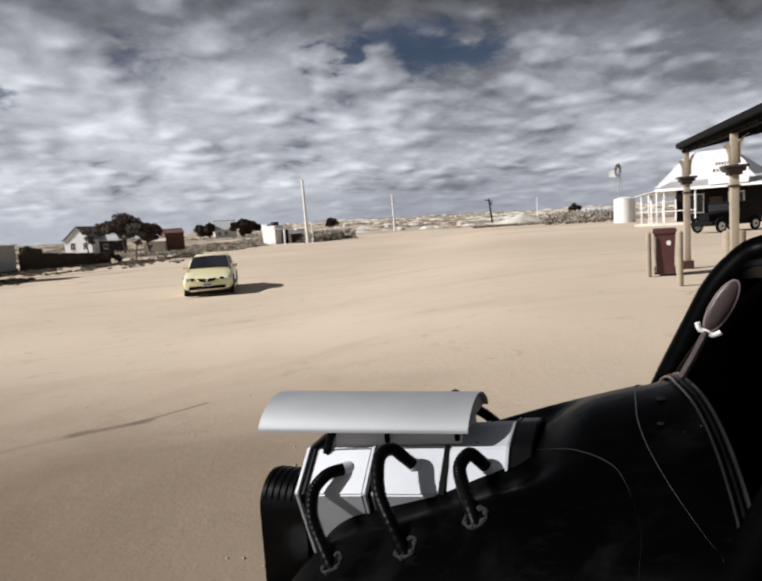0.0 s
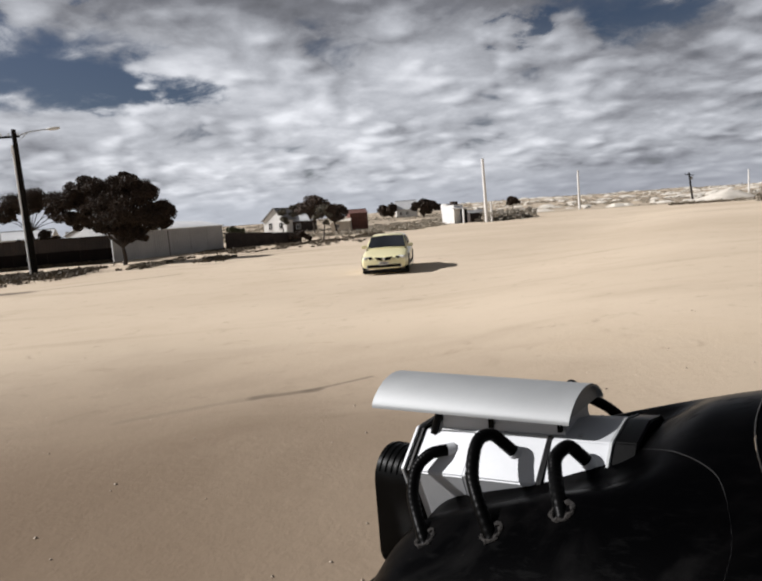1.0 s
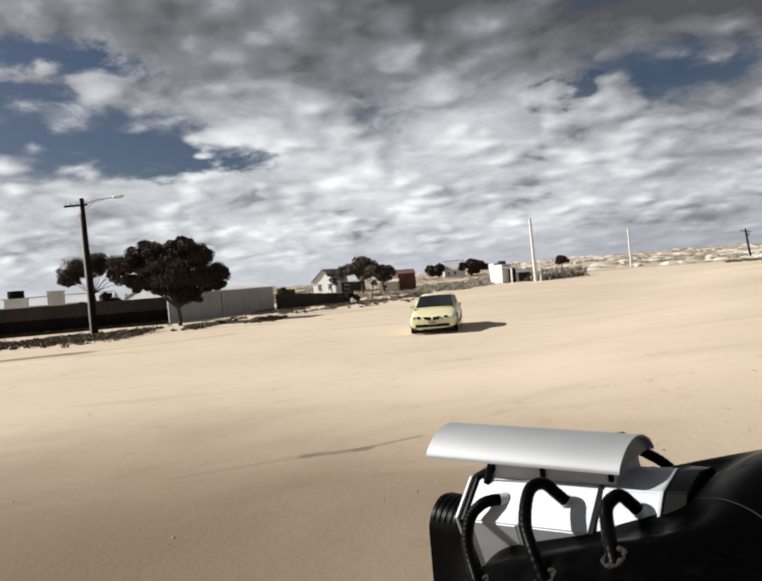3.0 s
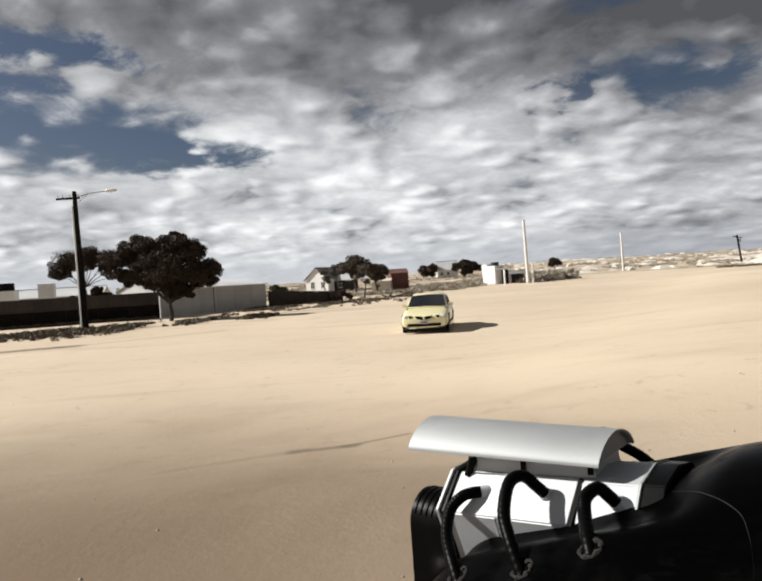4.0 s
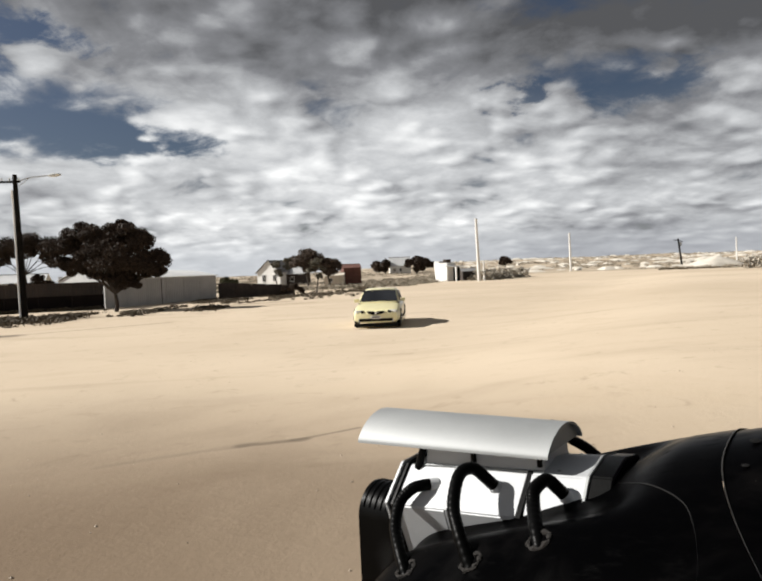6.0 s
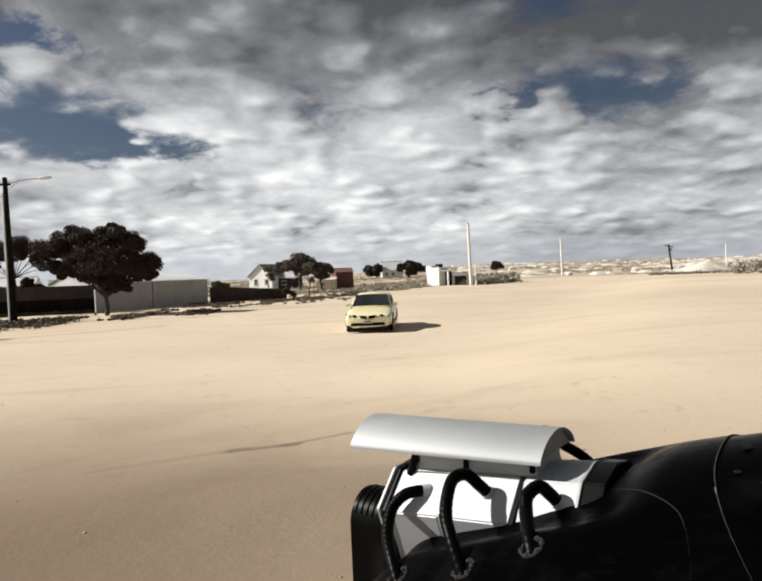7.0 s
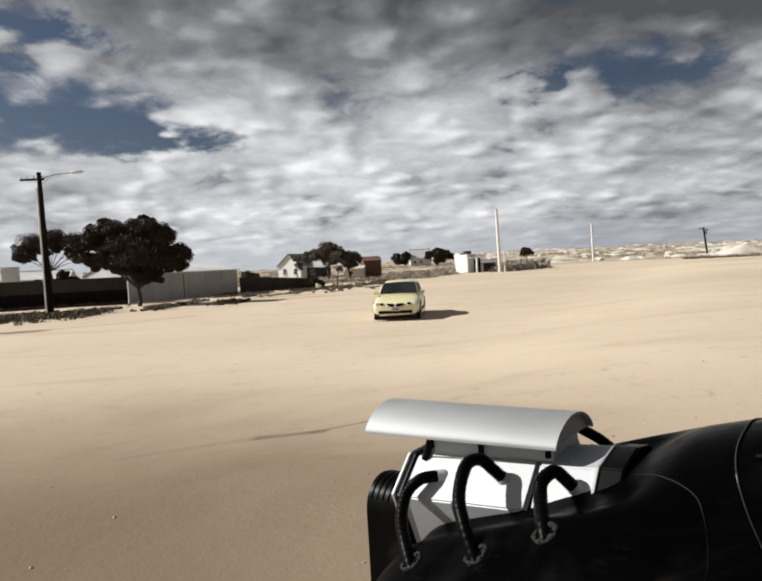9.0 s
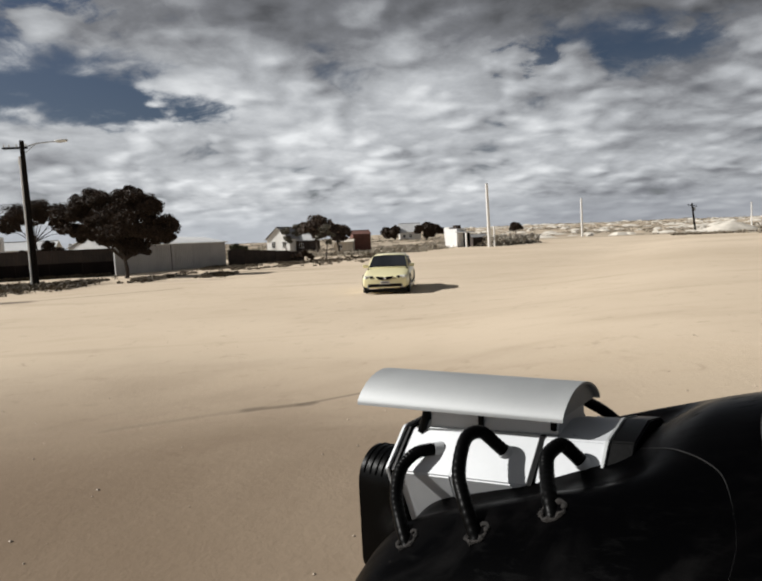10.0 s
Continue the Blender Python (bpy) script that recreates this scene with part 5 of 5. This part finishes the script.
# ---------------------------------------------------------------- near verandah of the hotel, posts, bin
def build_near_verandah():
    v = empty("hotel_verandah", (12.17, 12.49, terrain(12.17, 12.49)), -122.5, "timber hotel verandah with cream columns and dark roof", "verandah")
    # local x runs along the row of columns towards the car; the roof lies to +y
    for x in (-0.45, 3.41, 7.2):
        part_c = box(B(), (x, 0, 1.1), (0.148, 0.148, 2.3), 0, 0.025)
        box(part_c, (x, 0, 2.62), (0.125, 0.125, 0.75), 0, 0.02)
        c = part("column", part_c, CREAM, v, "square cream timber column")
        part("plinth", box(B(), (x, 0, 0.09), (0.26, 0.26, 0.24), 0, 0.015), MAROON, c, "maroon plinth")
        for zz, w, hh in ((2.30, 0.42, 0.05), (2.235, 0.34, 0.07), (2.17, 0.24, 0.07), (1.93, 0.195, 0.04)):
            part("capital", box(B(), (x, 0, zz), (w, w, hh), 0, 0.01), CAPITAL, c, "dark moulded capital")
        for sgn in (-1, 1):
            pts = curve_points([(0.065, 2.36), (0.075, 2.56), (0.11, 2.74), (0.17, 2.86), (0.24, 2.89)] if sgn > 0 else [(-0.065, 2.36), (-0.07, 2.54), (-0.10, 2.66), (-0.15, 2.72), (-0.19, 2.71)], 12)
            bm = loft(B(), [[(x - 0.045, p.x - 0.032, p.y - 0.018), (x + 0.045, p.x - 0.032, p.y - 0.018), (x + 0.045, p.x + 0.032, p.y + 0.018), (x - 0.045, p.x + 0.032, p.y + 0.018)] for p in pts])
            part("bracket", bm, CREAM, c, "curved cream bracket")
    part("beam", box(B(), (3.3, 0, 3.0), (7.8, 0.14, 0.16), 0, 0.01), BLACK_TIMBER, v)
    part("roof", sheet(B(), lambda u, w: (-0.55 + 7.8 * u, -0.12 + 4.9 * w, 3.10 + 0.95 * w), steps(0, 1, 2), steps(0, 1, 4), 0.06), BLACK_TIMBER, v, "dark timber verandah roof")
    # flat sheet closes the gaps under the rafters
    part("lining", sheet(B(), lambda u, w: (-0.52 + 7.7 * u, -0.10 + 4.8 * w, 2.98 + 0.90 * w), steps(0, 1, 2), steps(0, 1, 4), 0.03), BLACK_TIMBER, v, "near-black ceiling sheet")
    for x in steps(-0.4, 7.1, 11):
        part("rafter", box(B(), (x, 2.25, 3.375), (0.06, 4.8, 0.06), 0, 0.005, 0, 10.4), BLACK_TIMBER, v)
    part("gutter", box(B(), (3.3, -0.16, 3.10), (7.8, 0.11, 0.13), 0, 0.02), DARK, v)
    part("barge_board", box(B(), (-0.58, 2.3, 3.55), (0.04, 5.0, 0.18), 0, 0.008, 0, 10.75), DARK, v)


def build_bollard(x, y, h, r, label):
    t = empty("bollard", (x, y, terrain(x, y) - 0.04), 0, label, "bollard", "posts by the verandah")
    part("post", rod(B(), (0, 0, 0), (0, 0, h), r, r * 0.96, 18), CREAM, t)
    part("cap", rod(B(), (0, 0, h), (0, 0, h + 0.03), r * 0.96, r * 0.7, 18), CREAM, t)


def build_bin(x, y):
    t = empty("wheelie_bin", (x, y, terrain(x, y)), -42, "maroon wheeled rubbish bin with a white disc", "bin")
    t.scale = (0.78, 0.85, 1.0)
    part("body", loft(B(), [[(-0.24, -0.26, 0.05), (0.24, -0.26, 0.05), (0.24, 0.26, 0.05), (-0.24, 0.26, 0.05)], [(-0.29, -0.32, 1.0), (0.29, -0.32, 1.0), (0.29, 0.34, 1.0), (-0.29, 0.34, 1.0)]]), MAROON, t)
    part("lid", box(B(), (0, 0.02, 1.05), (0.66, 0.76, 0.08), 0, 0.02, 0, 3), MAROON, t, "dark maroon lid")
    part("disc", rod(B(), (0.1, -0.305, 0.78), (0.1, -0.325, 0.78), 0.06, 0.06, 20), WHITE, t, "white round sticker")
    rng = random.Random(8)
    for i in range(13):
        part("scratch", box(B(), (-0.275 + 0.02 * rng.random(), -0.295 - 0.02 * i / 13, 0.12 + 0.065 * i), (0.03 + 0.03 * rng.random(), 0.02, 0.035 + 0.03 * rng.random())), WHITE, t)
    for sx in (-0.27, 0.27):
        part("wheel", rod(B(), (sx - 0.025, 0.30, 0.1), (sx + 0.025, 0.30, 0.1), 0.1, 0.1, 18), BLACK_RUBBER, t)


build_near_verandah()
build_bollard(9.58, 10.22, 1.12, 0.065, "round cream painted bollard beside the bin")
build_bollard(10.50, 12.11, 1.05, 0.065, "round cream painted bollard beyond the bin")
build_bollard(16.48, 15.35, 0.75, 0.16, "thick pale timber stump bollard")
build_bollard(16.73, 15.10, 0.75, 0.16, "thick pale timber stump bollard")
build_bin(11.0, 12.13)


def build_old_car():
    x, y = 29.6, 27.3
    t = empty("vintage_car", (x, y, terrain(x, y)), 8.0, "old dark vintage car parked by the verandah house", "car")
    t.scale = (1.04, 1.0, 0.86)
    part("chassis", box(B(), (0, 0, 0.6), (4.2, 1.3, 0.28), 0, 0.05), DARK, t)
    part("bonnet", loft(B(), [[(-1.9, -0.35, 0.72), (-1.9, 0.35, 0.72), (-1.9, 0.3, 1.2), (-1.9, -0.3, 1.2)], [(-0.7, -0.55, 0.72), (-0.7, 0.55, 0.72), (-0.7, 0.5, 1.28), (-0.7, -0.5, 1.28)]]), DARK, t)
    part("cabin", box(B(), (0.55, 0, 1.25), (2.4, 1.4, 1.15), 0, 0.12), DARK, t)
    part("roof", box(B(), (0.5, 0, 1.85), (2.3, 1.36, 0.12), 0, 0.05), DARK, t)
    part("windscreen", box(B(), (-0.68, 0, 1.55), (0.03, 1.2, 0.45), 0, 0.005), CAR_GLASS, t)
    for side in (-1, 1):
        part("side_window", box(B(), (0.5, side * 0.705, 1.52), (1.9, 0.02, 0.4), 0, 0.005), DARK, t)
        for wx in (-1.45, 1.35):
            wh = part("wheel", rod(B(), (wx, side * 0.66, 0.42), (wx, side * 0.76, 0.42), 0.25, 0.25, 24), WHITE, t, "white disc wheel")
            part("tyre", tube(B(), [(wx + 0.34 * math.cos(a), side * 0.71, 0.42 + 0.34 * math.sin(a)) for a in steps(0, 2 * math.pi, 24)], 0.075, 8, False), BLACK_RUBBER, wh)
            part("hub", rod(B(), (wx, side * 0.76, 0.42), (wx, side * 0.80, 0.42), 0.07, 0.06, 12), DARK, wh)
            part("mudguard", tube(B(), [(wx + 0.5 * math.cos(a), side * 0.72, 0.42 + 0.5 * math.sin(a)) for a in steps(0.2, math.pi - 0.2, 14)], 0.07, 8), DARK, t)


build_old_car()


# ---------------------------------------------------------------- scrub, grass, stones
def build_stuff():
    rng = random.Random(31)
    centres = []
    # dry grass and low growth along the fence foot and the verge
    for _ in range(4200):
        x = rng.uniform(-42, -8)
        off = rng.gauss(-1.6, 2.4) if x < -15 else rng.gauss(0, 1.4)
        y = 39.4 + 0.33 * (x + 19.6) + off
        thick = 0.45 + 0.9 * noise.noise((x * 0.3, y * 0.3, 2)) + 0.3 * (x < -16) - 0.5 * (x > -12)
        if rng.random() < thick:
            centres.append((x, y, terrain(x, y) + 0.06, rng.uniform(0.10, 0.40)))
    for _ in range(500):
        t = rng.random()
        x, y = -48 + 29 * t, 42.3 + 8.6 * t + rng.gauss(0, 0.25)
        centres.append((x, y, terrain(x, y) + 0.12, rng.uniform(0.15, 0.4)))
    for _ in range(1100):
        x = rng.uniform(-13, 4)
        y = 55 + (x + 13) * 0.8 + rng.gauss(0, 5.0)
        if noise.noise((x * 0.3, y * 0.3, 9)) > -0.02:
            centres.append((x, y, terrain(x, y) + 0.05, rng.uniform(0.12, 0.36)))
    me = leaf_mesh("verge_grass", rng, centres, 0.07, 30, GRASS_MAT, 0.45)
    tagged(new("verge_grass", me), "dark dry grass and weeds along the verge", "grass", "", "stuff")
    centres = []
    # scrub beyond the flat, in drifts
    for _ in range(10000):
        az = radians(rng.uniform(-12, 55))
        r = 80 + 340 * rng.random() ** 1.4
        x, y = r * math.sin(az), r * math.cos(az)
        edge = 74 + 70 * smooth(2, 20, math.degrees(az)) - 20 * smooth(26, 36, math.degrees(az))
        if r < edge + 6 * noise.noise((x * 0.05, y * 0.05, 1)):
            continue
        if noise.noise((x * 0.03, y * 0.03, 5)) + 0.35 * noise.noise((x * 0.12, y * 0.12, 6)) < -0.04:
            continue
        s = rng.uniform(0.3, 1.15) * (0.7 + r / 400)
        centres.append((x, y, terrain(x, y) + s * 0.12, s))
    me = leaf_mesh("scrub", rng, centres, 0.15, 30, SCRUB_MAT, 0.28)
    tagged(new("scrub", me), "dry brown desert scrub beyond the flat", "scrub", "", "stuff")
    centres = []
    for _ in range(420):
        t = rng.random()
        x, y = 21.2 + 9.4 * t + rng.gauss(0, 0.8), 94.4 + 11.8 * t + rng.gauss(0, 0.9)
        centres.append((x, y, terrain(x, y) + 1.5 * rng.random() ** 1.6, 0.42))
    for _ in range(300):
        t = rng.random()
        x, y = 60 - 3.0 * t, 72 + 14 * t
        centres.append((x + rng.gauss(0, 0.5), y, terrain(x, y) + rng.uniform(0.1, 1.6), 0.5))
    me = leaf_mesh("brush_fence", rng, centres, 0.18, 18, BRUSH_MAT, 0.9)
    tagged(new("brush_fence", me), "grey-brown brushwood fence at the edge of the flat", "fence", "", "stuff")
    # dark low growth at the foot of the timber pole
    centres = []
    for _ in range(260):
        az, r = radians(rng.uniform(27.4, 33.6)), rng.gauss(134, 2.0)
        x, y = r * math.sin(az), r * math.cos(az)
        centres.append((x, y, terrain(x, y) + 0.05, rng.uniform(0.2, 0.55)))
    me = leaf_mesh("verge_weeds", rng, centres, 0.16, 18, GRASS_MAT, 0.4)
    tagged(new("verge_weeds", me), "low dark weeds round the foot of the timber pole", "weeds", "", "stuff")
    # a large smooth mound of pale diggings behind it
    cx, cy = 80.5, 131.0

    def mound(a, q):
        w = 6.6 * q * (1 + 0.12 * math.sin(2 * a + 1) + 0.07 * math.sin(5 * a))
        x, y = cx + w * math.cos(a), cy + 0.7 * w * math.sin(a)
        return (x, y, terrain(x, y) - 0.15 + 2.3 * (1 - q) ** 0.8 * (1 + 0.15 * q * math.sin(3 * a)))
    bm = sheet(B(), mound, steps(0, 2 * math.pi, 30), steps(0.02, 1.0, 8))
    whole("diggings_mound", bm, MULLOCK, "large pale mound of diggings behind the pole", "mound")
    # pale heaps of diggings on the rise
    bm = B()
    for _ in range(330):
        az, r = radians(rng.uniform(9, 52)), rng.uniform(150, 400)
        x, y = r * math.sin(az), r * math.cos(az)
        w, h = rng.uniform(0.8, 3.8), rng.uniform(0.2, 0.7)
        ring = [(x + w * rng.uniform(0.7, 1.3) * math.cos(a), y + w * rng.uniform(0.7, 1.3) * math.sin(a), terrain(x, y) - 0.2) for a in steps(0, 2 * math.pi, 9)[:-1]]
        loft(bm, [ring, [(x + (p[0] - x) * 0.35, y + (p[1] - y) * 0.35, p[2] + 0.2 + h) for p in ring]])
    whole("mullock_heaps", bm, MULLOCK, "low pale heaps of diggings on the rise", "mounds", "", "stuff")
    # loose stones on the flat
    vs, fs = [], []
    for _ in range(240):
        r, az = 2.2 + 22 * rng.random() ** 1.6, radians(rng.uniform(-40, 45))
        x, y = r * math.sin(az), r * math.cos(az)
        z, s = terrain(x, y), rng.uniform(0.004, 0.014)
        n = len(vs)
        for dx, dy, dz in ((1, 0, 0), (0, 1, 0), (-1, 0, 0), (0, -1, 0), (0, 0, 0.8), (0, 0, -0.5)):
            vs.append((x + dx * s * rng.uniform(0.7, 1.3), y + dy * s * rng.uniform(0.7, 1.3), z + dz * s + 0.002))
        fs += [(n + a, n + b, n + 4) for a, b in ((0, 1), (1, 2), (2, 3), (3, 0))] + [(n + b, n + a, n + 5) for a, b in ((0, 1), (1, 2), (2, 3), (3, 0))]
    me = bpy.data.meshes.new("loose_stones")
    me.from_pydata(vs, [], fs)
    me.materials.append(STONE_LOOSE)
    tagged(new("loose_stones", me), "small loose stones scattered on the sand", "stones", "", "stuff")


build_stuff()
build_house(80.6, 108.3, -38.0, 5.6, 4.0, 2.1, 2.7, WHITE, ROOF_WHITE, "low white sheet building beyond the brushwood fence", ((1.4, 1.3, 0.9, 0.7), (3.9, 1.3, 0.9, 0.7)), 2.6, "x", 0.25, None, "shed")
